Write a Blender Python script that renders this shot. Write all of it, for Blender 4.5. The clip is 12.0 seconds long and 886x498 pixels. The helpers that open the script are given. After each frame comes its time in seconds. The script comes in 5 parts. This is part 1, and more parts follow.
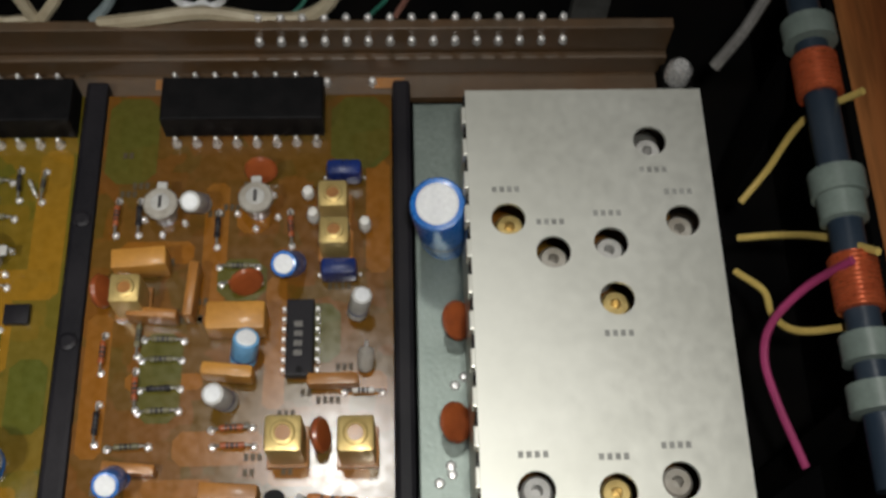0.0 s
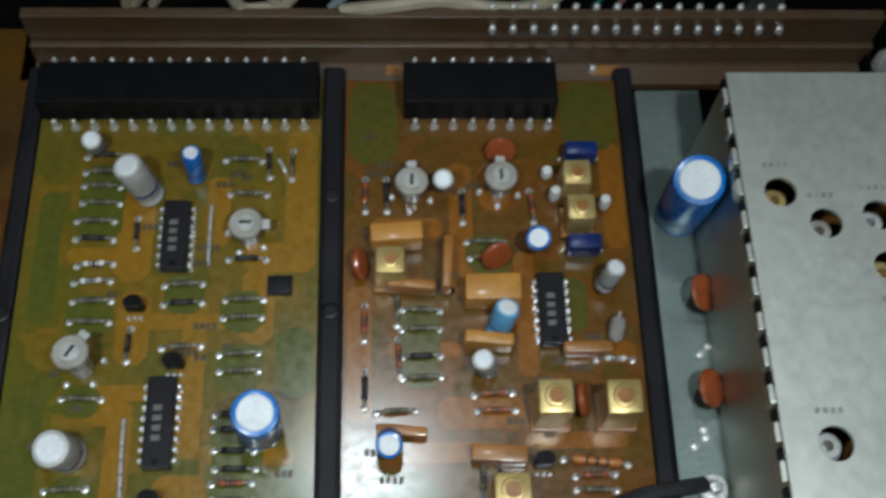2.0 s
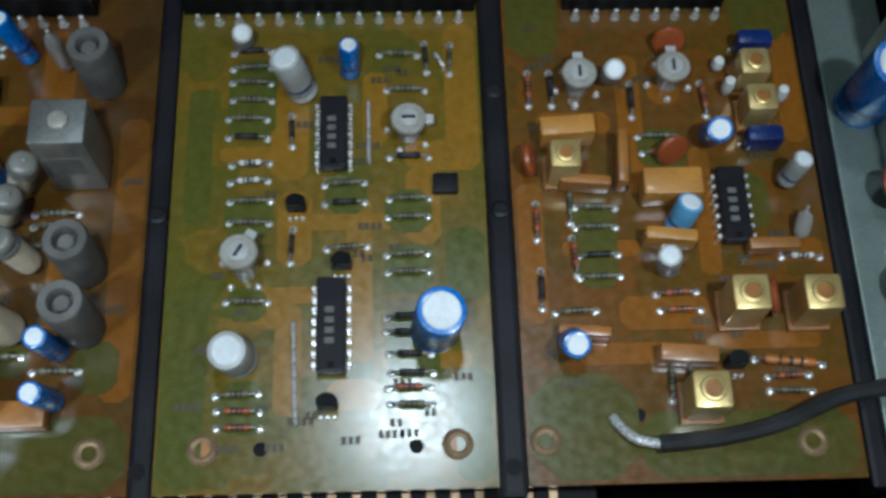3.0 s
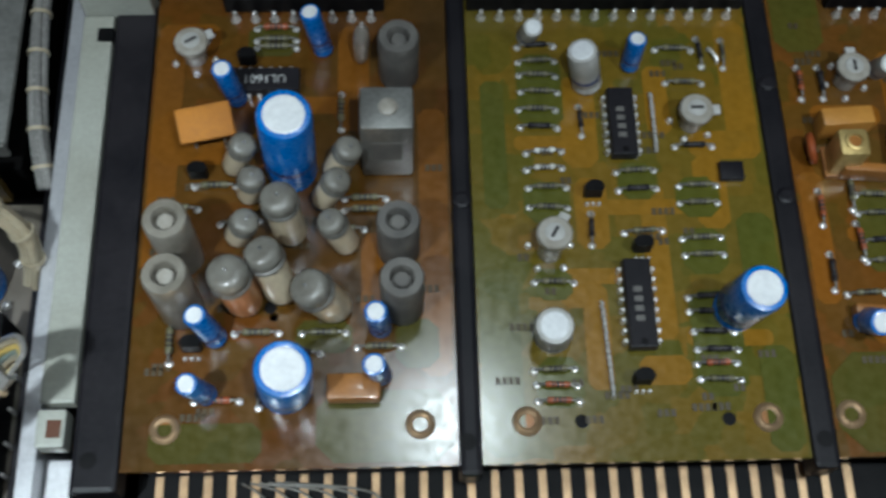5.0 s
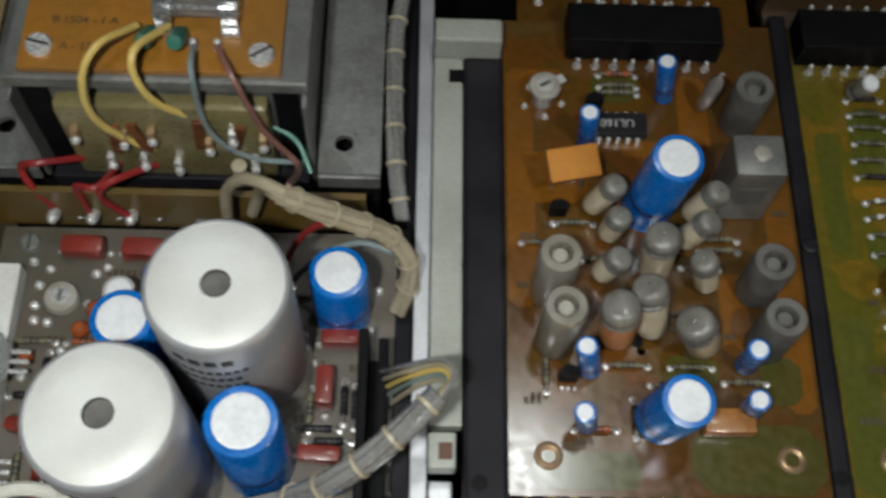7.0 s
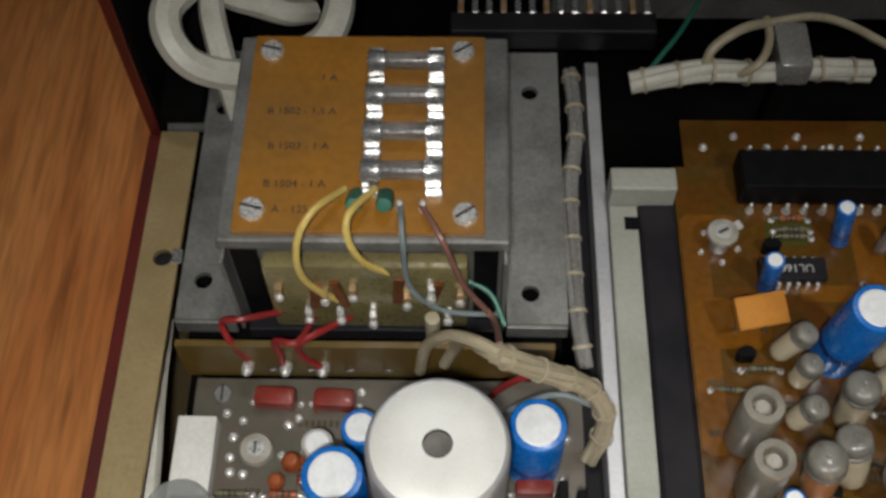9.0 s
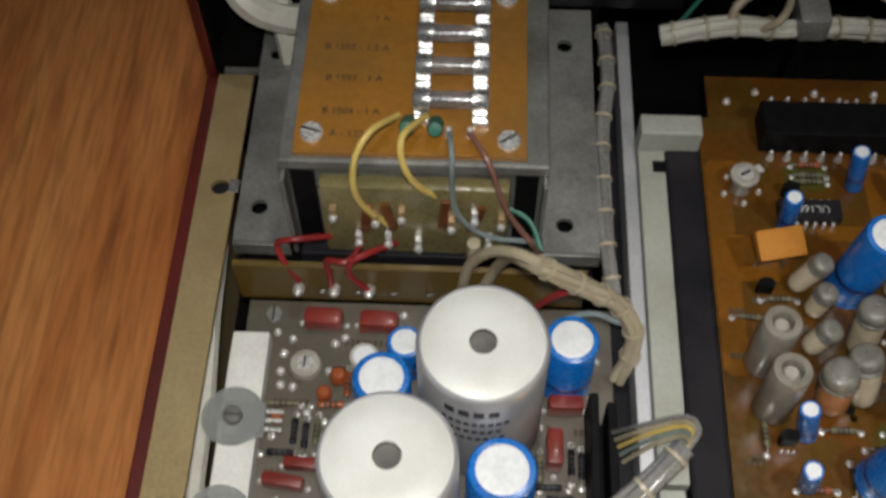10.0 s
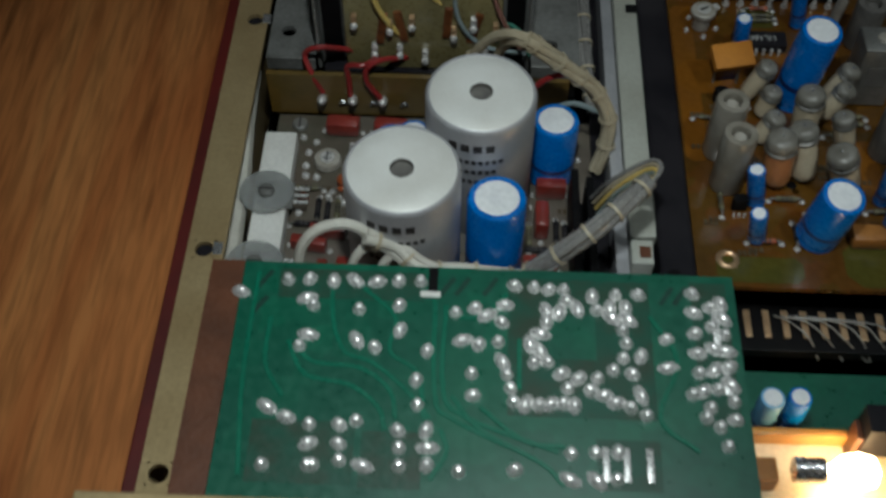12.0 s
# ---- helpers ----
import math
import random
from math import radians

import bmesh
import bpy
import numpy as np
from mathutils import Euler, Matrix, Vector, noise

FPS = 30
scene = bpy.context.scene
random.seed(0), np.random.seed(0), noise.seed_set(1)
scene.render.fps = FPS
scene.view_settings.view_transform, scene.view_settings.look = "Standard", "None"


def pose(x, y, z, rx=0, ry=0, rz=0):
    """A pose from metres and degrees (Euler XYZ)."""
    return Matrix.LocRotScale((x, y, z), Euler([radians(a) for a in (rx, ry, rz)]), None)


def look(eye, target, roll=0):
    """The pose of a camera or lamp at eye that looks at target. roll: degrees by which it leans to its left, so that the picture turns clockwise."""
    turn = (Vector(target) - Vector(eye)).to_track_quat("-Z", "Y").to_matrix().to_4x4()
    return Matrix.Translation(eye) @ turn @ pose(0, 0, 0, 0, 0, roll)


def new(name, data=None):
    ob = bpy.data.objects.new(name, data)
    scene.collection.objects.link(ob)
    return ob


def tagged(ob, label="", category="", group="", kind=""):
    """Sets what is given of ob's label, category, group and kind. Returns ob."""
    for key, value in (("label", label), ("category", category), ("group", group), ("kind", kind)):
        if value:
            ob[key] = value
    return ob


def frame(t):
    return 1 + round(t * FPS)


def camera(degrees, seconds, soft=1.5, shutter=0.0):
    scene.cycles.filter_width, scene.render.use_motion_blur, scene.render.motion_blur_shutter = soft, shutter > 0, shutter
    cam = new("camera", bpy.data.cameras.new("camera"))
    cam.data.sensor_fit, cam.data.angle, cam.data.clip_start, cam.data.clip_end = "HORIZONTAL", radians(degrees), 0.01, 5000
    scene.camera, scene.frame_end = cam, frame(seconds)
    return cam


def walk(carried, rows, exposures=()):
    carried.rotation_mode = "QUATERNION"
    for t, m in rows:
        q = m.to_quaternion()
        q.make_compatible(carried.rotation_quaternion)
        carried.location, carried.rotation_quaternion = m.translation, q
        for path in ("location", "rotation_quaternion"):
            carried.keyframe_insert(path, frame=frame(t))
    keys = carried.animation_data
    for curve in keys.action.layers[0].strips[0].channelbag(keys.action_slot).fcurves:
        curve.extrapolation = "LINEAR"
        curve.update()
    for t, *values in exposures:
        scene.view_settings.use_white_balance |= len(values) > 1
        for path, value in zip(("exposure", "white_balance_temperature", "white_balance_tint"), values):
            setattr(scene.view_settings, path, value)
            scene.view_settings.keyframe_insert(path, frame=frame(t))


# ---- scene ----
cam = camera(43.0, 12.0, soft=3.0, shutter=0.4)
PATH = [
    (0, (-0.00073, -0.01274, 0.25355), (0.00803, 0.08956, 0.02561), 3.71),
    (0.5, (-0.01017, -0.01559, 0.25574), (0.00362, 0.09610, 0.03250), 5.87),
    (1, (-0.02598, -0.01398, 0.25848), (-0.01027, 0.09555, 0.03431), 6.99),
    (1.5, (-0.04821, -0.01884, 0.26124), (-0.03020, 0.09071, 0.03724), 7.80),
    (2, (-0.06509, -0.02546, 0.25922), (-0.05344, 0.07988, 0.03280), 5.32),
    (2.5, (-0.08140, -0.02946, 0.24823), (-0.07233, 0.07046, 0.01924), 3.91),
    (3, (-0.10230, -0.03047, 0.24057), (-0.09398, 0.06473, 0.00955), 3.48),
    (3.2, (-0.10682, -0.03120, 0.23901), (-0.10019, 0.06433, 0.00807), 2.45),
    (4.8, (-0.16631, -0.03943, 0.24645), (-0.15652, 0.05900, 0.01685), 4.15),
    (5, (-0.17407, -0.04029, 0.24710), (-0.16514, 0.05811, 0.01745), 3.94),
    (5.5, (-0.19380, -0.03876, 0.24937), (-0.18624, 0.05913, 0.01946), 3.46),
    (6, (-0.21618, -0.04036, 0.25367), (-0.20923, 0.06045, 0.02500), 3.07),
    (6.5, (-0.23583, -0.04428, 0.25292), (-0.22767, 0.06076, 0.02621), 4.35),
    (7, (-0.25960, -0.04615, 0.25426), (-0.25324, 0.06146, 0.02869), 4.39),
    (7.5, (-0.27971, -0.04333, 0.24762), (-0.27577, 0.06803, 0.02383), 3.67),
    (7.7, (-0.28820, -0.03865, 0.25003), (-0.28455, 0.07109, 0.02543), 3.18),
    (9.3, (-0.29776, -0.03854, 0.26416), (-0.30416, 0.09102, 0.05045), -1.96),
    (9.5, (-0.30130, -0.04433, 0.26425), (-0.30654, 0.08515, 0.05046), -1.32),
    (10, (-0.30343, -0.07009, 0.26879), (-0.30987, 0.06145, 0.05629), -0.59),
    (10.5, (-0.30665, -0.08518, 0.26092), (-0.30809, 0.04483, 0.04738), 0.77),
    (11, (-0.31143, -0.10065, 0.25498), (-0.31169, 0.03090, 0.04239), 1.55),
    (11.5, (-0.31287, -0.12730, 0.26121), (-0.31413, 0.00965, 0.05206), 1.53),
    (12, (-0.30270, -0.16839, 0.26392), (-0.30801, -0.02157, 0.06165), 0.26),
]
EXPOSURE = [(0, 0.3, 6350, 10), (1.3, 0.15, 6100, 5), (2.7, 0.15, 5050, -1), (5, 0.1, 5400, 1), (7.5, -0.15, 6150, 7), (9.5, -0.05, 6350, 10), (11, -0.3, 6300, 8), (12, -0.92, 5700, 0)]
walk(cam, [(t, look(eye, target, roll)) for t, eye, target, roll in PATH], EXPOSURE)

# ---- light: added spots in place of a light carried with the camera, a far ceiling lamp and a dim room ----
world = bpy.data.worlds.new("room")
scene.world = world
world.use_nodes = True
world.node_tree.nodes["Background"].inputs["Color"].default_value = (0.75, 0.85, 1.0, 1)
world.node_tree.nodes["Background"].inputs["Strength"].default_value = 0.006


def ceiling_lamp(name, x, y, z, size, watts, target):
    lamp = bpy.data.lights.new(name, "AREA")
    lamp.shape, lamp.size, lamp.energy = "DISK", size, watts
    lamp.color = (1.0, 0.97, 0.90)
    ob = new(name, lamp)
    ob.matrix_world = look((x, y, z), target)
    return ob


def added_spot(name, eye, target, cone, watts):
    """A small fixed spot over the open set, added in place of the camera's own light."""
    lamp = bpy.data.lights.new(name, "SPOT")
    lamp.energy, lamp.spot_size, lamp.spot_blend, lamp.shadow_soft_size = watts, radians(cone), 1.0, 0.008
    lamp.color = (1.0, 0.97, 0.90)
    ob = new(name, lamp)
    ob.matrix_world = look(eye, target)
    return ob


ceiling_lamp("ceiling_lamp", -0.10, 0.40, 1.5, 0.12, 2.4, (-0.15, 0.05, 0))
# three added spots, one pool each; no such lamps hang over the set
added_spot("added_spot_power", (-0.302, -0.075, 0.31), (-0.335, 0.01, 0), 78, 4.6)
added_spot("added_spot_middle", (-0.14, -0.03, 0.29), (-0.145, 0.06, 0), 62, 1.75)
added_spot("added_spot_tuner", (0.01, -0.02, 0.31), (0.0, 0.065, 0), 64, 2.3)

# ---- materials ----
MATS = {}


def mat(name, a, b=None, scale=120.0, rough=0.5, metal=0.0, bump=0.15, grain=900.0, coat=0.0, spread=0.12, glass=0.0, speck=0.3, shine=0.5):
    """Two tones at two scales, uneven gloss and a fine relief."""
    if name in MATS:
        return MATS[name]
    m = bpy.data.materials.new(name)
    m.use_nodes = True
    nt = m.node_tree
    bs = nt.nodes["Principled BSDF"]
    co = nt.nodes.new("ShaderNodeTexCoord")
    info = nt.nodes.new("ShaderNodeObjectInfo")
    shift = nt.nodes.new("ShaderNodeVectorMath")
    shift.operation = "ADD"
    nt.links.new(co.outputs["Object"], shift.inputs[0])
    nt.links.new(info.outputs["Random"], shift.inputs[1])
    big = nt.nodes.new("ShaderNodeTexNoise")
    big.inputs["Scale"].default_value, big.inputs["Detail"].default_value = scale, 5
    fine = nt.nodes.new("ShaderNodeTexNoise")
    fine.inputs["Scale"].default_value, fine.inputs["Detail"].default_value = grain, 3
    for n in (big, fine):
        nt.links.new(shift.outputs[0], n.inputs["Vector"])
    mix = nt.nodes.new("ShaderNodeMix")
    mix.data_type = "RGBA"
    mix.inputs["A"].default_value = (*a, 1)
    mix.inputs["B"].default_value = (*(b or [c * 0.6 for c in a]), 1)
    ramp = nt.nodes.new("ShaderNodeMapRange")
    ramp.inputs["From Min"].default_value, ramp.inputs["From Max"].default_value = 0.38, 0.68
    nt.links.new(big.outputs["Fac"], ramp.inputs["Value"])
    nt.links.new(ramp.outputs["Result"], mix.inputs["Factor"])
    grain_mix = nt.nodes.new("ShaderNodeMix")
    grain_mix.data_type, grain_mix.blend_type = "RGBA", "MULTIPLY"
    grain_mix.inputs["Factor"].default_value = speck
    nt.links.new(mix.outputs["Result"], grain_mix.inputs["A"])
    nt.links.new(fine.outputs["Fac"], grain_mix.inputs["B"])
    light = nt.nodes.new("ShaderNodeBrightContrast")
    light.inputs["Bright"].default_value = 0.0
    nt.links.new(grain_mix.outputs["Result"], light.inputs["Color"])
    nt.links.new(light.outputs["Color"], bs.inputs["Base Color"])
    rr = nt.nodes.new("ShaderNodeMapRange")
    rr.inputs["To Min"].default_value, rr.inputs["To Max"].default_value = max(rough - spread, 0.03), min(rough + spread, 1)
    nt.links.new(fine.outputs["Fac"], rr.inputs["Value"])
    nt.links.new(rr.outputs["Result"], bs.inputs["Roughness"])
    bs.inputs["Metallic"].default_value = metal
    bs.inputs["Specular IOR Level"].default_value = shine
    bs.inputs["Coat Weight"].default_value = coat
    bs.inputs["Coat Roughness"].default_value = 0.12
    bs.inputs["Transmission Weight"].default_value = glass
    if bump:
        bp = nt.nodes.new("ShaderNodeBump")
        bp.inputs["Strength"].default_value, bp.inputs["Distance"].default_value = bump, 0.0003
        nt.links.new(fine.outputs["Fac"], bp.inputs["Height"])
        nt.links.new(bp.outputs["Normal"], bs.inputs["Normal"])
    MATS[name] = m
    return m


def board_mat(name, bare, copper, dirt, share, rough=0.2):
    """Lacquered board: copper tracks shine through as patches with straight edges."""
    m = bpy.data.materials.new(name)
    m.use_nodes = True
    nt = m.node_tree
    bs = nt.nodes["Principled BSDF"]
    co = nt.nodes.new("ShaderNodeTexCoord")
    warp = nt.nodes.new("ShaderNodeTexNoise")
    warp.inputs["Scale"].default_value = 70
    wm = nt.nodes.new("ShaderNodeMix")
    wm.data_type = "VECTOR"
    wm.inputs["Factor"].default_value = 0.006
    nt.links.new(co.outputs["Object"], warp.inputs["Vector"])
    nt.links.new(co.outputs["Object"], wm.inputs[4])
    nt.links.new(warp.outputs["Color"], wm.inputs[5])
    vo = nt.nodes.new("ShaderNodeTexVoronoi")
    vo.distance, vo.feature = "CHEBYCHEV", "F1"
    vo.inputs["Scale"].default_value = 120
    nt.links.new(wm.outputs[1], vo.inputs["Vector"])
    sep = nt.nodes.new("ShaderNodeSeparateColor")
    nt.links.new(vo.outputs["Color"], sep.inputs["Color"])
    step = nt.nodes.new("ShaderNodeMapRange")
    step.inputs["From Min"].default_value, step.inputs["From Max"].default_value = 1 - share - 0.6, 1 - share + 0.6
    nt.links.new(sep.outputs["Red"], step.inputs["Value"])
    mix = nt.nodes.new("ShaderNodeMix")
    mix.data_type = "RGBA"
    mix.inputs["A"].default_value, mix.inputs["B"].default_value = (*bare, 1), (*copper, 1)
    nt.links.new(step.outputs["Result"], mix.inputs["Factor"])
    cloud = nt.nodes.new("ShaderNodeTexNoise")
    cloud.inputs["Scale"].default_value, cloud.inputs["Detail"].default_value = 26, 6
    nt.links.new(co.outputs["Object"], cloud.inputs["Vector"])
    cr = nt.nodes.new("ShaderNodeMapRange")
    cr.inputs["From Min"].default_value, cr.inputs["From Max"].default_value = 0.42, 0.75
    nt.links.new(cloud.outputs["Fac"], cr.inputs["Value"])
    mix2 = nt.nodes.new("ShaderNodeMix")
    mix2.data_type = "RGBA"
    mix2.inputs["B"].default_value = (*dirt, 1)
    nt.links.new(mix.outputs["Result"], mix2.inputs["A"])
    nt.links.new(cr.outputs["Result"], mix2.inputs["Factor"])
    spots = nt.nodes.new("ShaderNodeTexNoise")
    spots.inputs["Scale"].default_value, spots.inputs["Detail"].default_value = 420, 4
    nt.links.new(co.outputs["Object"], spots.inputs["Vector"])
    mul = nt.nodes.new("ShaderNodeMix")
    mul.data_type, mul.blend_type = "RGBA", "MULTIPLY"
    mul.inputs["Factor"].default_value = 0.45
    nt.links.new(mix2.outputs["Result"], mul.inputs["A"])
    nt.links.new(spots.outputs["Fac"], mul.inputs["B"])
    nt.links.new(mul.outputs["Result"], bs.inputs["Base Color"])
    rr = nt.nodes.new("ShaderNodeMapRange")
    rr.inputs["To Min"].default_value, rr.inputs["To Max"].default_value = rough - 0.10, rough + 0.07
    nt.links.new(spots.outputs["Fac"], rr.inputs["Value"])
    nt.links.new(rr.outputs["Result"], bs.inputs["Roughness"])
    bs.inputs["Specular IOR Level"].default_value = 0.75
    bp = nt.nodes.new("ShaderNodeBump")
    bp.inputs["Strength"].default_value, bp.inputs["Distance"].default_value = 0.04, 0.0002
    nt.links.new(spots.outputs["Fac"], bp.inputs["Height"])
    nt.links.new(bp.outputs["Normal"], bs.inputs["Normal"])
    MATS[name] = m
    return m


def wood_mat():
    m = bpy.data.materials.new("table_wood")
    m.use_nodes = True
    nt = m.node_tree
    bs = nt.nodes["Principled BSDF"]
    co = nt.nodes.new("ShaderNodeTexCoord")
    mp = nt.nodes.new("ShaderNodeMapping")
    mp.inputs["Scale"].default_value = (1.0, 0.09, 1.0)
    nt.links.new(co.outputs["Object"], mp.inputs["Vector"])
    wave = nt.nodes.new("ShaderNodeTexNoise")
    wave.inputs["Scale"].default_value, wave.inputs["Detail"].default_value = 30, 6
    wave.inputs["Distortion"].default_value = 0.8
    nt.links.new(mp.outputs["Vector"], wave.inputs["Vector"])
    fine = nt.nodes.new("ShaderNodeTexNoise")
    fine.inputs["Scale"].default_value, fine.inputs["Detail"].default_value = 320, 4
    nt.links.new(mp.outputs["Vector"], fine.inputs["Vector"])
    ramp = nt.nodes.new("ShaderNodeValToRGB")
    ramp.color_ramp.elements[0].position, ramp.color_ramp.elements[0].color = 0.26, (0.20, 0.040, 0.010, 1)
    ramp.color_ramp.elements[1].position, ramp.color_ramp.elements[1].color = 0.62, (0.80, 0.33, 0.10, 1)
    e = ramp.color_ramp.elements.new(0.41)
    e.color = (0.60, 0.20, 0.055, 1)
    nt.links.new(wave.outputs["Fac"], ramp.inputs["Fac"])
    streak = nt.nodes.new("ShaderNodeTexNoise")
    streak.inputs["Scale"].default_value, streak.inputs["Detail"].default_value = 120, 3
    nt.links.new(mp.outputs["Vector"], streak.inputs["Vector"])
    sr = nt.nodes.new("ShaderNodeMapRange")
    sr.inputs["From Min"].default_value, sr.inputs["From Max"].default_value = 0.28, 0.44
    sr.inputs["To Min"].default_value = 0.35
    nt.links.new(streak.outputs["Fac"], sr.inputs["Value"])
    mul0 = nt.nodes.new("ShaderNodeMix")
    mul0.data_type, mul0.blend_type = "RGBA", "MULTIPLY"
    mul0.inputs["Factor"].default_value = 0.75
    nt.links.new(ramp.outputs["Color"], mul0.inputs["A"])
    nt.links.new(sr.outputs["Result"], mul0.inputs["B"])
    mul = nt.nodes.new("ShaderNodeMix")
    mul.data_type, mul.blend_type = "RGBA", "MULTIPLY"
    mul.inputs["Factor"].default_value = 0.55
    nt.links.new(mul0.outputs["Result"], mul.inputs["A"])
    fr = nt.nodes.new("ShaderNodeMapRange")
    fr.inputs["From Min"].default_value, fr.inputs["From Max"].default_value = 0.36, 0.58
    fr.inputs["To Min"].default_value, fr.inputs["To Max"].default_value = 0.30, 0.75
    nt.links.new(fine.outputs["Fac"], fr.inputs["Value"])
    nt.links.new(fr.outputs["Result"], mul.inputs["B"])
    nt.links.new(mul.outputs["Result"], bs.inputs["Base Color"])
    bs.inputs["Roughness"].default_value = 0.48
    bs.inputs["Specular IOR Level"].default_value = 0.3
    bp = nt.nodes.new("ShaderNodeBump")
    bp.inputs["Strength"].default_value, bp.inputs["Distance"].default_value = 0.12, 0.0004
    nt.links.new(fine.outputs["Fac"], bp.inputs["Height"])
    nt.links.new(bp.outputs["Normal"], bs.inputs["Normal"])
    return m


WOOD = wood_mat()
BOARD_A = board_mat("brown_board", (0.135, 0.047, 0.006), (0.095, 0.054, 0.007), (0.07, 0.038, 0.012), 0.4)
BOARD_B = board_mat("amber_board", (0.22, 0.122, 0.010), (0.082, 0.096, 0.011), (0.145, 0.108, 0.016), 0.45)
BOARD_C = board_mat("orange_board", (0.185, 0.066, 0.007), (0.095, 0.066, 0.008), (0.115, 0.058, 0.016), 0.38)
COPPER_B = board_mat("amber_copper_field", (0.30, 0.150, 0.010), (0.25, 0.135, 0.012), (0.22, 0.13, 0.016), 0.4)
BARE_B = board_mat("green_bare_field", (0.088, 0.096, 0.013), (0.11, 0.106, 0.013), (0.11, 0.10, 0.02), 0.4)
BARE_C = board_mat("olive_field", (0.088, 0.086, 0.013), (0.11, 0.086, 0.013), (0.105, 0.08, 0.02), 0.4)
COPPER_C = board_mat("orange_copper_field", (0.27, 0.098, 0.008), (0.23, 0.09, 0.009), (0.19, 0.085, 0.014), 0.4)
COPPER_A = board_mat("rust_copper_field", (0.21, 0.078, 0.007), (0.18, 0.072, 0.008), (0.14, 0.06, 0.013), 0.4)
BARE_A = board_mat("olive_bare_field", (0.07, 0.066, 0.012), (0.085, 0.072, 0.012), (0.08, 0.06, 0.016), 0.4)
BOARD_P = board_mat("dusty_board", (0.10, 0.076, 0.054), (0.08, 0.076, 0.05), (0.135, 0.112, 0.09), 0.4, 0.5)
BOARD_R = board_mat("rear_board", (0.11, 0.055, 0.02), (0.085, 0.05, 0.022), (0.10, 0.07, 0.044), 0.4, 0.4)
LUG_BOARD = board_mat("lug_board", (0.15, 0.085, 0.014), (0.12, 0.08, 0.016), (0.13, 0.09, 0.03), 0.4, 0.4)
FUSE_BOARD = board_mat("fuse_board_laminate", (0.36, 0.15, 0.012), (0.31, 0.135, 0.014), (0.26, 0.125, 0.024), 0.3, 0.42)
BLACK = mat("black_plastic", (0.003, 0.003, 0.0035), (0.006, 0.0055, 0.006), 200, 0.5, shine=0.12)
FRAME = mat("dark_frame_plastic", (0.009, 0.0085, 0.011), (0.020, 0.018, 0.021), 40, 0.42, shine=0.16)
# near-black: the deep shade inside the chassis is put into this colour
PAN = mat("shade_black_chassis", (0.002, 0.002, 0.0022), (0.004, 0.0035, 0.003), 60, 0.85, shine=0.06)
BLUE = mat("blue_sleeve", (0.006, 0.155, 0.56), (0.005, 0.12, 0.44), 90, 0.28, coat=0.3, spread=0.06)
NAVY = mat("navy_film", (0.012, 0.03, 0.16), (0.01, 0.02, 0.09), 150, 0.3)
SKY = mat("pale_blue_sleeve", (0.16, 0.38, 0.62), (0.12, 0.30, 0.52), 150, 0.35)
WHITE_TOP = mat("white_seal", (0.80, 0.81, 0.82), (0.70, 0.71, 0.73), 260, 0.5)
GREY_CAN = mat("pale_grey_sleeve", (0.50, 0.49, 0.47), (0.38, 0.37, 0.34), 150, 0.45)
STYRO = mat("clear_grey_film", (0.62, 0.58, 0.52), (0.42, 0.38, 0.33), 160, 0.16, coat=0.7, glass=0.5)
DUSTY_HEAD = mat("dusty_grey_head", (0.20, 0.19, 0.165), (0.13, 0.12, 0.10), 220, 0.38, coat=0.25)
PAPER = mat("cream_wrap", (0.74, 0.64, 0.46), (0.56, 0.46, 0.31), 120, 0.35, coat=0.4)
ORANGE_WRAP = mat("orange_wrap", (0.62, 0.30, 0.12), (0.50, 0.22, 0.09), 120, 0.35, coat=0.4)
ALU = mat("aluminium_can", (0.52, 0.52, 0.53), (0.42, 0.42, 0.44), 60, 0.45, 0.4, bump=0.08, grain=1500)
CAN_TOP = mat("white_can_top", (0.70, 0.70, 0.67), (0.60, 0.59, 0.55), 60, 0.5, 0.12, grain=1600, bump=0.05, speck=0.16)
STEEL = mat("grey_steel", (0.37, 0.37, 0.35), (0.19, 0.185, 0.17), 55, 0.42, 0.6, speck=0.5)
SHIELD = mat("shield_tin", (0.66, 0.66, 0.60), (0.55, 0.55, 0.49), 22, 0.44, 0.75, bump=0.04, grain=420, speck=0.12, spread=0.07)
PLATE = mat("green_grey_plate", (0.27, 0.32, 0.29), (0.19, 0.235, 0.21), 50, 0.35, 0.55)
RAIL = mat("pale_grey_rail", (0.4, 0.408, 0.36), (0.312, 0.312, 0.264), 35, 0.5)
BRIGHT = mat("bright_aluminium_edge", (0.75, 0.75, 0.77), (0.62, 0.62, 0.65), 50, 0.4, 0.7)
GOLD = mat("gold_passivated_steel", (0.60, 0.46, 0.24), (0.48, 0.35, 0.17), 40, 0.4, 0.6)
RED_EDGE = mat("dark_red_edge", (0.10, 0.007, 0.004), (0.06, 0.005, 0.003), 50, 0.5)
SOLDER = mat("solder", (0.90, 0.89, 0.87), (0.72, 0.71, 0.69), 400, 0.28, 0.55, bump=0.05)
LEAD = mat("dull_lead", (0.26, 0.25, 0.23), (0.18, 0.17, 0.15), 300, 0.5, 0.6, bump=0.05)
PRINT = mat("brown_print", (0.05, 0.034, 0.014), (0.07, 0.05, 0.02), 200, 0.5, bump=0)
RUST = mat("rusty_copper", (0.24, 0.085, 0.025), (0.10, 0.035, 0.014), 260, 0.4, 0.35)
TUBE = mat("dusty_clear_tube", (0.34, 0.31, 0.26), (0.21, 0.19, 0.15), 140, 0.35, coat=0.2, glass=0.25)
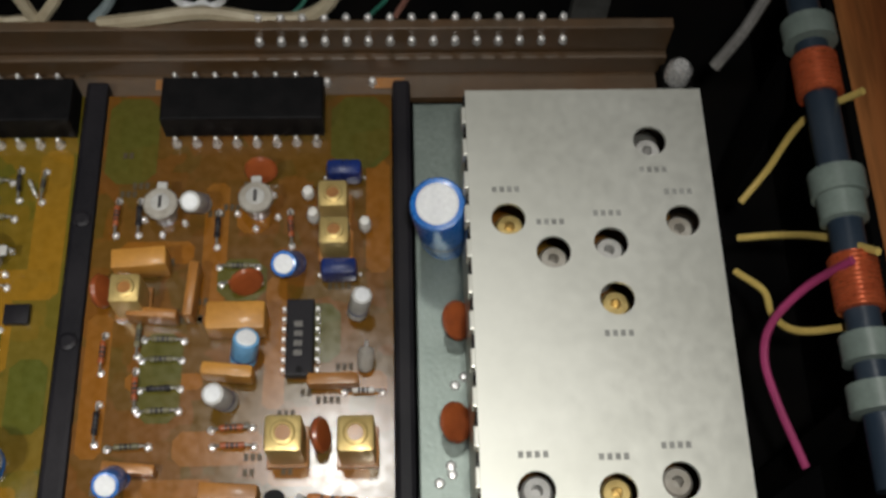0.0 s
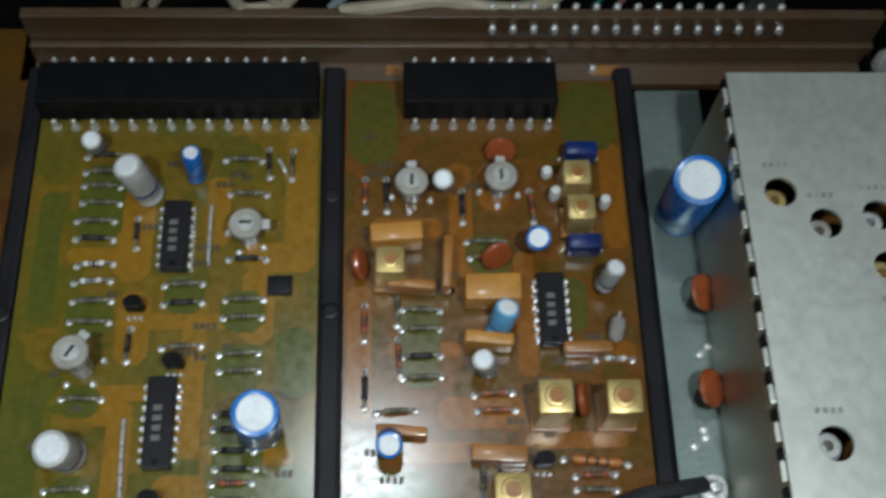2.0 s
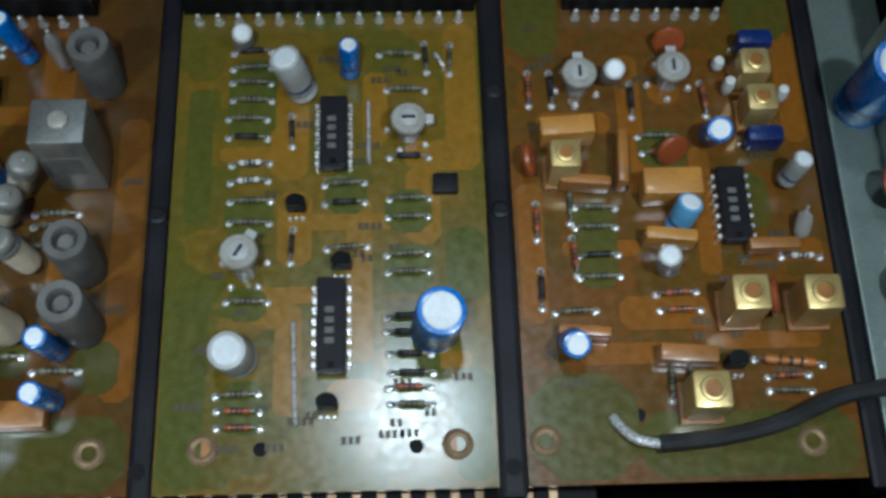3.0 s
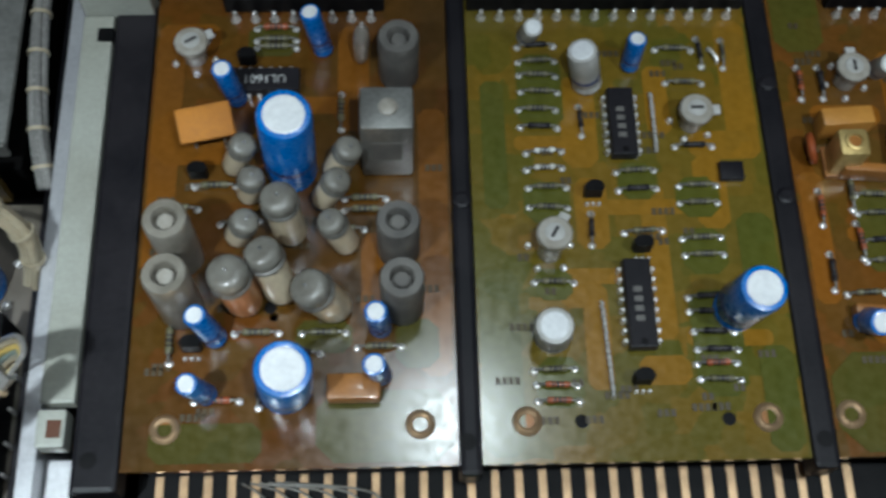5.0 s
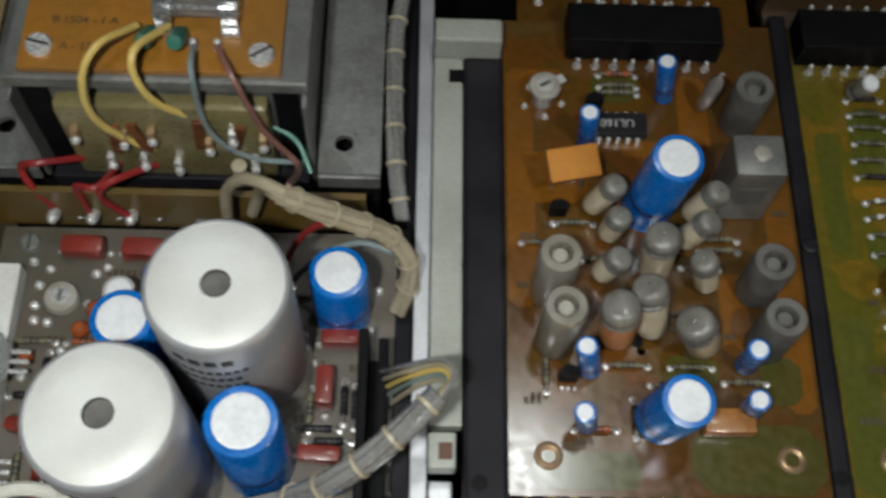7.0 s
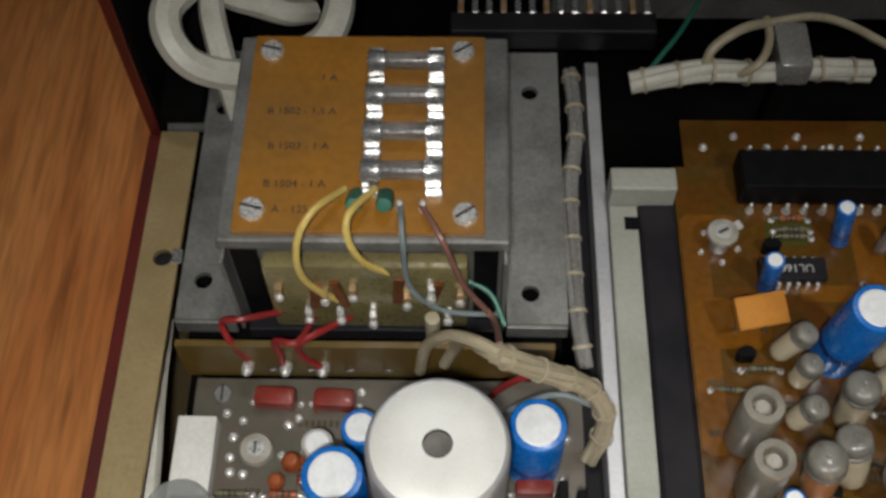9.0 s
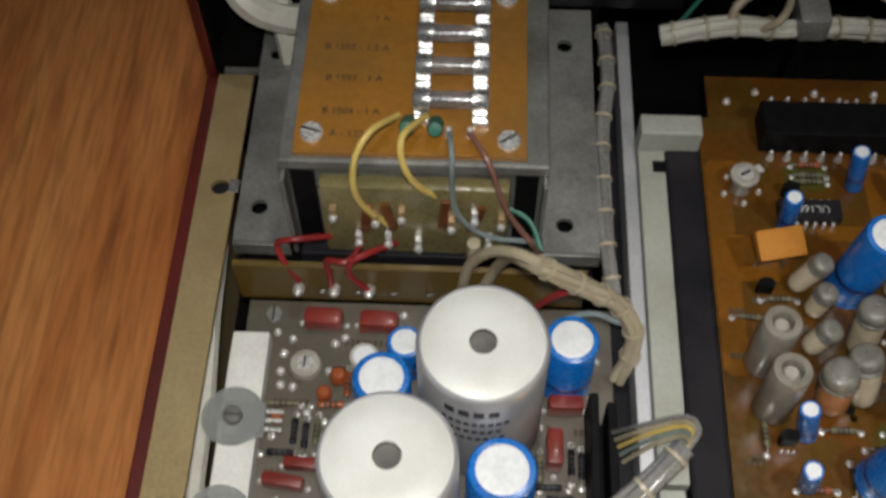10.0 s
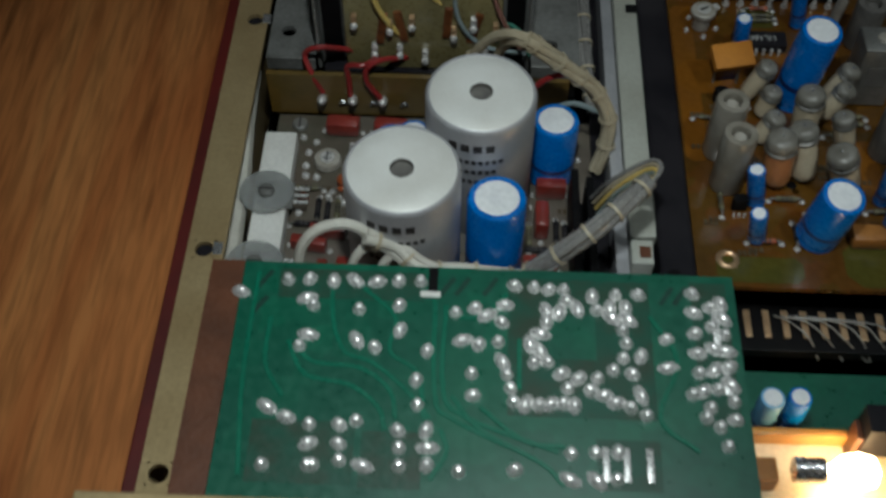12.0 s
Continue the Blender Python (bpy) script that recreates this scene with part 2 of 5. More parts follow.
COPPER = mat("copper_finger", (0.62, 0.42, 0.24), (0.45, 0.30, 0.17), 200, 0.4, 0.7)
BRASS = mat("yellow_brass_can", (0.66, 0.50, 0.20), (0.52, 0.37, 0.13), 120, 0.36, 0.55)
FERRITE = mat("grey_ferrite", (0.09, 0.084, 0.078), (0.16, 0.15, 0.135), 140, 0.6)
MUSTARD = mat("mustard_film", (0.50, 0.235, 0.04), (0.40, 0.18, 0.03), 130, 0.4, coat=0.2)
ORANGE_DIP = mat("orange_dip", (0.48, 0.19, 0.018), (0.38, 0.145, 0.015), 130, 0.6, shine=0.25)
BROWN_FILM = mat("brown_film", (0.36, 0.15, 0.03), (0.26, 0.11, 0.025), 130, 0.35, coat=0.2)
TERRA = mat("terracotta_dip", (0.336, 0.08, 0.02), (0.24, 0.056, 0.016), 150, 0.35, coat=0.3)
RED_CAP = mat("red_dip", (0.234, 0.0292, 0.0195), (0.163, 0.0228, 0.0163), 150, 0.35, coat=0.4)
BUFF = mat("buff_ceramic", (0.15, 0.135, 0.075), (0.10, 0.095, 0.05), 200, 0.45)
ORES = mat("orange_resistor", (0.465, 0.165, 0.03), (0.375, 0.128, 0.0225), 150, 0.4)
CERAMIC = mat("white_ceramic", (0.76, 0.75, 0.71), (0.62, 0.60, 0.56), 70, 0.6)
PORCELAIN = mat("trimmer_ceramic", (0.39, 0.367, 0.323), (0.285, 0.255, 0.21), 200, 0.4)
IVORY = mat("ivory_cable", (0.446, 0.389, 0.274), (0.338, 0.281, 0.187), 90, 0.4)
WHITE_WIRE = mat("white_wire", (0.595, 0.578, 0.51), (0.468, 0.442, 0.383), 90, 0.4)
YELLOW_WIRE = mat("yellow_wire", (0.70, 0.52, 0.15), (0.60, 0.43, 0.12), 90, 0.4)
RED_WIRE = mat("red_wire", (0.294, 0.021, 0.021), (0.21, 0.021, 0.021), 90, 0.4)
GREEN_WIRE = mat("green_wire", (0.03, 0.16, 0.11), (0.02, 0.11, 0.08), 90, 0.4)
GREY_WIRE = mat("grey_wire", (0.24, 0.288, 0.296), (0.176, 0.216, 0.224), 90, 0.4)
BROWN_WIRE = mat("brown_wire", (0.25, 0.12, 0.09), (0.18, 0.08, 0.06), 90, 0.4)
MAGENTA_WIRE = mat("magenta_wire", (0.40, 0.05, 0.16), (0.30, 0.04, 0.12), 90, 0.4)
BLACK_WIRE = mat("black_wire", (0.02, 0.02, 0.02), (0.035, 0.035, 0.035), 90, 0.35)
SLEEVE = mat("clear_grey_sleeve", (0.238, 0.231, 0.217), (0.168, 0.161, 0.154), 90, 0.25, coat=0.5)
GREEN_MASK = board_mat("green_solder_mask", (0.0072, 0.09, 0.051), (0.0096, 0.126, 0.066), (0.006, 0.072, 0.045), 0.4, 0.32)
GREEN_TRACK = mat("green_track", (0.0098, 0.13, 0.0735), (0.0084, 0.112, 0.063), 120, 0.32)
ETCHED = mat("etched_brown", (0.010, 0.062, 0.038), (0.024, 0.044, 0.027), 160, 0.35, bump=0, speck=0.1)
DARK_SLIT = mat("dark_green_slit", (0.008, 0.045, 0.03), (0.006, 0.03, 0.02), 90, 0.4)
BARE_BROWN = mat("bare_laminate", (0.11, 0.04, 0.018), (0.07, 0.027, 0.013), 90, 0.4)
COIL_WIRE = mat("copper_coil", (0.72, 0.16, 0.06), (0.55, 0.11, 0.04), 300, 0.3, 0.5)
ROD = mat("blue_black_rod", (0.02, 0.034, 0.055), (0.036, 0.05, 0.07), 60, 0.35)
CLAMP = mat("pale_green_clamp", (0.22, 0.27, 0.24), (0.16, 0.2, 0.18), 120, 0.35)
COIL_FORM = mat("waxed_coil_paper", (0.21, 0.175, 0.077), (0.14, 0.119, 0.0525), 80, 0.3, coat=0.4)
INK = mat("dark_print", (0.035, 0.03, 0.03), None, 100, 0.6, bump=0)
FADED = mat("faded_print", (0.20, 0.20, 0.185), (0.30, 0.30, 0.28), 300, 0.6, bump=0)
PALE_INK = mat("pale_print", (0.6, 0.6, 0.58), None, 100, 0.6, bump=0)
CLEAR = mat("clear_washer", (0.80, 0.82, 0.80), (0.7, 0.72, 0.70), 60, 0.12, glass=0.75, bump=0)
GLASS_TUBE = mat("fuse_glass", (0.85, 0.87, 0.9), (0.8, 0.82, 0.85), 60, 0.06, glass=0.9, bump=0)
TIN = mat("tinned_clip", (0.78, 0.78, 0.77), (0.6, 0.6, 0.6), 300, 0.25, 0.85, bump=0.05)

# ---- mesh helpers, all in millimetres ----
BASE = {}


def thing(name, at, label, category, group="", kind=""):
    ob = new(name)
    ob.location = Vector(at) * 0.001
    BASE[ob.name] = Vector(at)
    ob.empty_display_size = 0.005
    return tagged(ob, label, category, group, kind)


def part(name, bm, material, parent=None, label="", at=(0, 0, 0), smooth=False, kind=""):
    """One mesh object; the bmesh is in millimetres round the point at."""
    me = bpy.data.meshes.new(name)
    for v in bm.verts:
        v.co *= 0.001
    bmesh.ops.recalc_face_normals(bm, faces=bm.faces)
    if smooth:
        for f in bm.faces:
            f.smooth = True
        for e in bm.edges:
            if len(e.link_faces) == 2 and e.calc_face_angle(0) > 0.7:
                e.smooth = False
    bm.to_mesh(me)
    bm.free()
    return place(name, me, material, parent, label, at, kind)


def place(name, me, material, parent=None, label="", at=(0, 0, 0), kind="", turn=0.0):
    if material and not me.materials:
        me.materials.append(material)
    ob = new(name, me)
    at = Vector(at)
    BASE[ob.name] = at
    if parent:
        ob.parent = parent
        ob.location = (at - BASE[parent.name]) * 0.001
    else:
        ob.location = at * 0.001
    if turn:
        ob.rotation_euler = (0, 0, radians(turn))
    return tagged(ob, label, "", "", kind)


def block(bm, x0, x1, y0, y1, z0, z1, bevel=0.0, m=None):
    vs = bmesh.ops.create_cube(bm, size=1)["verts"]
    for v in vs:
        v.co = Vector(((x0 + x1) / 2 + v.co.x * (x1 - x0), (y0 + y1) / 2 + v.co.y * (y1 - y0), (z0 + z1) / 2 + v.co.z * (z1 - z0)))
    if bevel:
        es = {e for v in vs for e in v.link_edges}
        vs = bmesh.ops.bevel(bm, geom=list(es), offset=bevel, segments=2, affect="EDGES", profile=0.6)["verts"]
    if m:
        bmesh.ops.transform(bm, matrix=m, verts=vs)
    return bm


def solid(*a, **k):
    return block(bmesh.new(), *a, **k)


def lathe(bm, profile, seg=24, m=None):
    """Turns (radius, height) pairs round z."""
    rings = []
    made = []
    for r, z in profile:
        if r < 1e-6:
            rings.append([bm.verts.new((0, 0, z))])
        else:
            rings.append([bm.verts.new((r * math.cos(2 * math.pi * i / seg), r * math.sin(2 * math.pi * i / seg), z)) for i in range(seg)])
        made += rings[-1]
    for p, q in zip(rings, rings[1:]):
        for i in range(seg):
            j = (i + 1) % seg
            if len(p) == 1 and len(q) == 1:
                continue
            if len(p) == 1:
                bm.faces.new((p[0], q[i], q[j]))
            elif len(q) == 1:
                bm.faces.new((p[i], p[j], q[0]))
            else:
                bm.faces.new((p[i], p[j], q[j], q[i]))
    if m:
        bmesh.ops.transform(bm, matrix=m, verts=made)
    return bm


def turned(profile, seg=24, m=None):
    return lathe(bmesh.new(), profile, seg, m)


def axis(a, b):
    """Moves z-up things so that they rise from a towards b."""
    a, b = Vector(a), Vector(b)
    return Matrix.Translation(a) @ (b - a).to_track_quat("Z", "Y").to_matrix().to_4x4()


def smooth_line(pts, steps=6):
    p = [Vector(q) for q in pts]
    if len(p) < 3:
        return p
    p = [2 * p[0] - p[1], *p, 2 * p[-1] - p[-2]]
    out = []
    for a, b, c, d in zip(p, p[1:], p[2:], p[3:]):
        for i in range(steps):
            s = i / steps
            out.append(0.5 * (2 * b + (c - a) * s + (2 * a - 5 * b + 4 * c - d) * s * s + (3 * b - a - 3 * c + d) * s ** 3))
    return out + [p[-2]]


def sweep(bm, pts, r, seg=8, steps=6):
    """A round wire along a smooth line."""
    line = smooth_line(pts, steps)
    side = None
    rings = []
    for i, q in enumerate(line):
        d = (line[min(i + 1, len(line) - 1)] - line[max(i - 1, 0)]).normalized()
        if side is None:
            side = d.orthogonal().normalized()
        side = (side - d * side.dot(d)).normalized()
        up = d.cross(side)
        rings.append([bm.verts.new(q + r * (math.cos(2 * math.pi * k / seg) * side + math.sin(2 * math.pi * k / seg) * up)) for k in range(seg)])
    for p, q in zip(rings, rings[1:]):
        for k in range(seg):
            bm.faces.new((p[k], p[(k + 1) % seg], q[(k + 1) % seg], q[k]))
    bm.faces.new(rings[0][::-1])
    bm.faces.new(rings[-1])
    return bm


def wire(name, pts, r, material, label, group="", parent=None, category="wire"):
    at = Vector(pts[0])
    bm = sweep(bmesh.new(), [Vector(p) - at for p in pts], r)
    ob = part(name, bm, material, parent, label, at, smooth=True)
    return ob if parent else tagged(ob, label, category, group)


def harness(name, pts, r, material, label, category="cable"):
    """A laced bundle: strands side by side, tied every centimetre or so."""
    at = Vector(pts[0])
    ob = thing(name, at, label, category)
    line = smooth_line([Vector(p) - at for p in pts], 8)
    for k in range(4):
        a = 1.57 * k + 0.4
        strand = []
        for i, q in enumerate(line):
            d = (line[min(i + 1, len(line) - 1)] - line[max(i - 1, 0)]).normalized()
            side = d.cross(Vector((0, 0, 1))).normalized()
            up = side.cross(d)
            b = a + 0.05 * i
            strand.append(q + 0.52 * r * (math.cos(b) * side + math.sin(b) * up))
        part("strand", sweep(bmesh.new(), strand[::2] + [strand[-1]], r * 0.5, 8, 3), material, ob, "", at, smooth=True)
    gone = 5.0
    for p, q in zip(line, line[1:]):
        gone += (q - p).length
        if gone > 9:
            gone = 0.0
            part("tie", turned([(r * 1.02, -0.45), (r * 1.16, -0.45), (r * 1.16, 0.45), (r * 1.02, 0.45)], 16, axis(p, q)), IVORY, ob, "pale lacing tie", at, smooth=True)
    return ob


def lettering(text, size, material, parent, x, y, z, turn=0.0):
    cu = bpy.data.curves.new("lettering", "FONT")
    cu.body, cu.size, cu.align_x, cu.align_y = text, size * 0.001, "CENTER", "CENTER"
    tmp = new("lettering_curve", cu)
    me = bpy.data.meshes.new_from_object(tmp)
    bpy.data.objects.remove(tmp)
    me.name = "lettering"
    return place("lettering", me, material, parent, "", (x, y, z), "", turn)


def holed_plate(x0, x1, y0, y1, z0, z1, holes, seg=20):
    """A flat plate with round holes (x, y, r) that go through it."""
    bm = bmesh.new()
    xs = sorted({x0, x1, *[h[0] - h[2] * 1.25 for h in holes], *[h[0] + h[2] * 1.25 for h in holes]})
    ys = sorted({y0, y1, *[h[1] - h[2] * 1.25 for h in holes], *[h[1] + h[2] * 1.25 for h in holes]})
    taken = []
    for hx, hy, r in holes:
        s = r * 1.25
        taken.append((hx - s, hx + s, hy - s, hy + s))
        top = []
        for i in range(seg):
            a = 2 * math.pi * i / seg
            c, d = math.cos(a), math.sin(a)
            k = s / max(abs(c), abs(d))
            top.append((hx + r * c, hy + r * d, hx + k * c, hy + k * d))
        inner = [[bm.verts.new((t[0], t[1], z)) for t in top] for z in (z1, z0)]
        outer = [[bm.verts.new((t[2], t[3], z)) for t in top] for z in (z1, z0)]
        for i in range(seg):
            j = (i + 1) % seg
            bm.faces.new((inner[0][i], outer[0][i], outer[0][j], inner[0][j]))
            bm.faces.new((inner[1][i], inner[1][j], outer[1][j], outer[1][i]))
            bm.faces.new((inner[0][i], inner[0][j], inner[1][j], inner[1][i]))
    for a, b in zip(xs, xs[1:]):
        for c, d in zip(ys, ys[1:]):
            mx, my = (a + b) / 2, (c + d) / 2
            if any(t[0] - 1e-6 < mx < t[1] + 1e-6 and t[2] - 1e-6 < my < t[3] + 1e-6 for t in taken):
                continue
            for z, flip in ((z1, False), (z0, True)):
                vs = [bm.verts.new(p) for p in ((a, c, z), (b, c, z), (b, d, z), (a, d, z))]
                bm.faces.new(vs[::-1] if flip else vs)
    for (ax, ay), (bx, by) in (((x0, y0), (x1, y0)), ((x1, y0), (x1, y1)), ((x1, y1), (x0, y1)), ((x0, y1), (x0, y0))):
        bm.faces.new([bm.verts.new(p) for p in ((ax, ay, z0), (bx, by, z0), (bx, by, z1), (ax, ay, z1))])
    bmesh.ops.remove_doubles(bm, verts=bm.verts, dist=0.001)
    return bm


# ---- table and chassis ----
tagged(part("tabletop", solid(-900, 700, -700, 900, -130, -100), WOOD), "reddish brown wooden table with long dark grain", "table", kind="structure")

chassis = thing("chassis", (-130, 60, -100), "open metal radio chassis standing on the table, its floor coloured near-black for deep shade", "chassis")
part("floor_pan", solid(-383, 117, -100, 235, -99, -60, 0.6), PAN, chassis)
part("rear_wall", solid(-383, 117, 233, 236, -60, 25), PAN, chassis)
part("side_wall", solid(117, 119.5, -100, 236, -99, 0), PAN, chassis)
part("side_rail", holed_plate(-382.5, -371.8, -74, 154, 2.9, 4.4, [(-376.1, 112.2, 2.6), (-377.6, 17.2, 2.6), (-377.6, -52, 2.6)]), GOLD, chassis, "gold passivated steel edge with round holes")
part("side_skin", solid(-382.5, -381, -74, 154, -60, 2.8), GOLD, chassis)
part("side_edge", solid(-387.4, -382.7, -78, 156, -99, 0.5, 0.5), RED_EDGE, chassis, "dark red painted edge")
part("front_bar", solid(-384, 30, -79.5, -73, 34, 41.5, 0.5), GOLD, chassis, "pale gold front bar")
for hx, hy in ((-376.1, 112.2), (-377.6, 17.2)):
    part("screw", turned([(0, 0), (2.5, 0), (2.5, 1.2), (2.1, 1.6), (0, 1.7)], 16), FRAME, chassis, at=(hx, hy, 1.8))
    part("lug_tab", solid(2.6, 5.4, -2.0, 2.4, 1.5, 1.9, 0.2), TIN, chassis, at=(hx, hy, 3.0))
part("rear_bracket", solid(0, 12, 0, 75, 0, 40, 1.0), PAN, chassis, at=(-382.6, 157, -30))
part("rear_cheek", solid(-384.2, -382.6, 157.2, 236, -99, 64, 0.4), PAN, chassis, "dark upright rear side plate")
part("cheek_edge", solid(-387.5, -384.3, 157.0, 236, -99, 64, 0.4), RED_EDGE, chassis, "dark red painted edge")

# dividing rail between the power section and the plug-in boards
rail = thing("divider_rail", (-253, 80, -60), "pale grey metal rail with a bright edge beside the boards", "rail")
part("bright_edge", solid(-259.5, -255.6, 0, 185, -30, -1.0, 0.3), BRIGHT, rail)
part("dark_side", solid(-264, -259.7, 0, 185, -60, -10, 0.3), FRAME, rail)
part("guide_bar", solid(-255.4, -247.6, 29, 132, -3, 1.5, 0.6), RAIL, rail)
part("end_block", solid(-255.4, -237.4, 132.4, 139.6, -8, 9, 0.8), RAIL, rail)
part("lower_block", solid(-255.4, -249, 19, 27.5, -4, 2, 0.6), RAIL, rail)
part("slot", solid(-251.4, -247.4, 124.0, 128.0, 0, 1.7), BLACK, rail)
part("slot", solid(-253, -249.8, 21, 25, 0, 2.2), BARE_BROWN, rail)
part("lower_bar", solid(-255.4, -249.5, -8, 18.5, -12, -8, 0.5), BRIGHT, rail)

# ---- plug-in boards in their frames ----
frame_label = "dark grey plastic frame holding the circuit boards"
board_frame = thing("board_frame", (-120, 75, -8), frame_label, "frame")


def frame_bar(x0, x1, y0, y1, hole=None):
    part("bar", solid(0, x1 - x0, 0, y1 - y0, 0, 9.5, 1.2), FRAME, board_frame, at=(x0, y0, -8.5))
    if hole:
        part("peg_hole", turned([(0, 0), (1.6, 0), (1.9, 0.3), (0, 0.31)], 14), BLACK, board_frame, at=(hole[0], hole[1], 1.0))


frame_bar(-247.3, -236.9, 9, 136, (-243.5, 16))
frame_bar(-162.0, -157.2, 11, 150, (-160.2, 18.5))
frame_bar(-83.0, -77.1, 11, 150, (-80, 17.5))
frame_bar(-3.2, 1.6, 11, 150)
for gx, gy in ((-159.6, 78), (-80, 78), (-80, 110)):
    part("peg", turned([(0, 0), (2.3, 0), (2.2, 0.6), (1.4, 0.9), (0, 0.9)], 16), FRAME, board_frame, at=(gx, gy, 0.9))


def circuit_board(label, x0, x1, y0, y1, material, holes):
    ob = thing("circuit_board", ((x0 + x1) / 2, y0, -1.6), label, "circuit board", "plug-in boards")
    part("laminate", holed_plate(x0, x1, y0, y1, -1.6, 0, holes), material, ob)
    return ob


board_a = circuit_board("brown circuit board crowded with coils and clear film capacitors", -236.7, -162.2, 13.5, 146, BOARD_A, [(-204.2, 49, 1.1)])
board_b = circuit_board("amber circuit board with two chips and rows of resistors", -157.0, -83.2, 13.5, 146, BOARD_B, [])
board_c = circuit_board("orange circuit board with yellow coil cans and film capacitors", -76.9, -3.4, 13.5, 146, BOARD_C, [])


def field(name, owner, rects, material, lift):
    """Copper areas and bare laminate that show through the lacquer, with clipped corners."""
    for i, (x0, x1, y0, y1) in enumerate(rects):
        c = min(x1 - x0, y1 - y0) * 0.25
        bm = bmesh.new()
        ring = [(x0 + c, y0), (x1 - c, y0), (x1, y0 + c), (x1, y1 - c), (x1 - c, y1), (x0 + c, y1), (x0, y1 - c), (x0, y0 + c)]
        rows = [[bm.verts.new((x - x0, y - y0, z)) for x, y in ring] for z in (0, 0.012)]
        bm.faces.new(rows[1])
        for k in range(8):
            j = (k + 1) % 8
            bm.faces.new((rows[0][k], rows[0][j], rows[1][j], rows[1][k]))
        part(name, bm, material, owner, at=(x0, y0, lift + 0.006 * i))


field("copper_field", board_b, [(-92, -84, 89, 130), (-102, -86, 89, 97), (-102, -94, 70, 90), (-134, -125, 87, 113), (-132, -124, 65, 84), (-116, -110, 42, 82), (-137, -126, 50, 56), (-132, -126, 30, 53), (-112, -106, 96, 116), (-120, -108, 31, 38), (-146, -130, 92, 96), (-127, -104, 74, 78), (-136, -112, 56, 60), (-108, -88, 40, 44)], COPPER_B, 0.004)
field("bare_field", board_b, [(-156.5, -147, 15, 60), (-154, -148, 76, 112), (-144.5, -133, 98, 120), (-144.5, -133, 72, 83), (-144, -133, 26, 38), (-143, -134, 52, 60), (-107, -96, 58, 70), (-107, -96, 73, 84), (-107, -95, 28, 54), (-121, -111, 78, 88), (-93, -84, 56, 74), (-92, -84, 15, 40)], BARE_B, 0.12)
field("copper_field", board_c, [(-50, -44, 82, 120), (-34, -29, 61, 94), (-76, -70, 50, 85), (-54, -33, 48, 56), (-17, -5, 64, 70), (-32, -9, 43, 47), (-64, -44, 40, 45), (-10, -4, 95, 126), (-42, -34, 106, 120), (-70, -52, 98, 104), (-66, -48, 66, 70)], COPPER_C, 0.004)
field("bare_field", board_c, [(-76, -63, 120, 145), (-19, -4, 124, 145), (-52, -4.5, 14.5, 29), (-63, -53, 58, 80), (-76, -52, 14.5, 38), (-46, -34, 88, 99), (-26, -16, 72, 87)], BARE_C, 0.12)
field("copper_field", board_a, [(-236, -229, 60, 130), (-236, -215, 89, 104), (-170, -163, 34, 104), (-184, -177, 48, 70), (-190, -182, 98, 129), (-232, -220, 122, 130), (-206, -186, 103, 108)], COPPER_A, 0.004)
field("bare_field", board_a, [(-194, -163, 14.5, 31), (-176, -166, 36, 48), (-199, -186, 40, 48), (-231, -206, 15, 24), (-213, -200, 120, 130)], BARE_A, 0.12)


def connector(owner, x0, x1, n, first, last):
    body = part("connector", solid(0, x1 - x0, 0, 12.5, 0, 9, 0.5), BLACK, owner, "black plastic edge connector", (x0, 133.5, 0))
    me = None
    for i in range(n):
        px = first + (last - first) * i / (n - 1)
        for row, py in ((0, 131.4), (1, 146.4)):
            pin = turned([(0, 3.6), (0.55, 3.2), (0.75, 1.6), (1.15, 0.6), (1.3, 0)], 8)
            if me is None:
                ob = part("pin", pin, SOLDER, body, at=(px, py, 0.0), smooth=True)
                me = ob.data
            else:
                pin.free()
                place("pin", me, SOLDER, body, "", (px, py, 0.0 if row == 0 else 6.4))


connector(board_a, -219.5, -178.0, 8, -216.5, -181.5)
connector(board_b, -156.6, -83.6, 14, -152.8, -87.8)
connector(board_c, -61.4, -20.6, 8, -58.3, -22.6)

# ---- shielded tuner on its plate ----
plate = tagged(part("mounting_plate", solid(2.2, 20.0, 8, 143, -4, -0.2, 0.4), PLATE), "green grey metal plate beside the tuner box", "plate")
tuner = thing("tuner_box", (39, 70, -0.2), "pale tin shielding box with round tuning holes", "shield box")
HOLES = [(52.9, 107.3, 3.6), (21.3, 89.0, 3.6), (30.3, 81.3, 3.6), (42.4, 83.2, 3.6), (42.6, 70.8, 3.6), (58.0, 88.1, 3.6), (23.8, 32.1, 3.7), (39.3, 31.4, 3.7), (51.5, 33.4, 3.7)]
part("lid", holed_plate(13.2, 65.4, 12, 120.4, 41.2, 42, HOLES, 24), SHIELD, tuner)
part("side", solid(13.6, 14.4, 12.5, 120, 0, 41.1), SHIELD, tuner)
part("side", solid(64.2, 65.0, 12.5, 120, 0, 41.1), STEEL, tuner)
part("side", solid(14.5, 64.1, 119.2, 120, 0, 41.1), SHIELD, tuner)
part("side", solid(14.5, 64.1, 12.5, 13.3, 0, 41.1), SHIELD, tuner)
part("inner_board", solid(14.6, 64.0, 13.5, 119, 8, 9.6), BOARD_C, tuner)
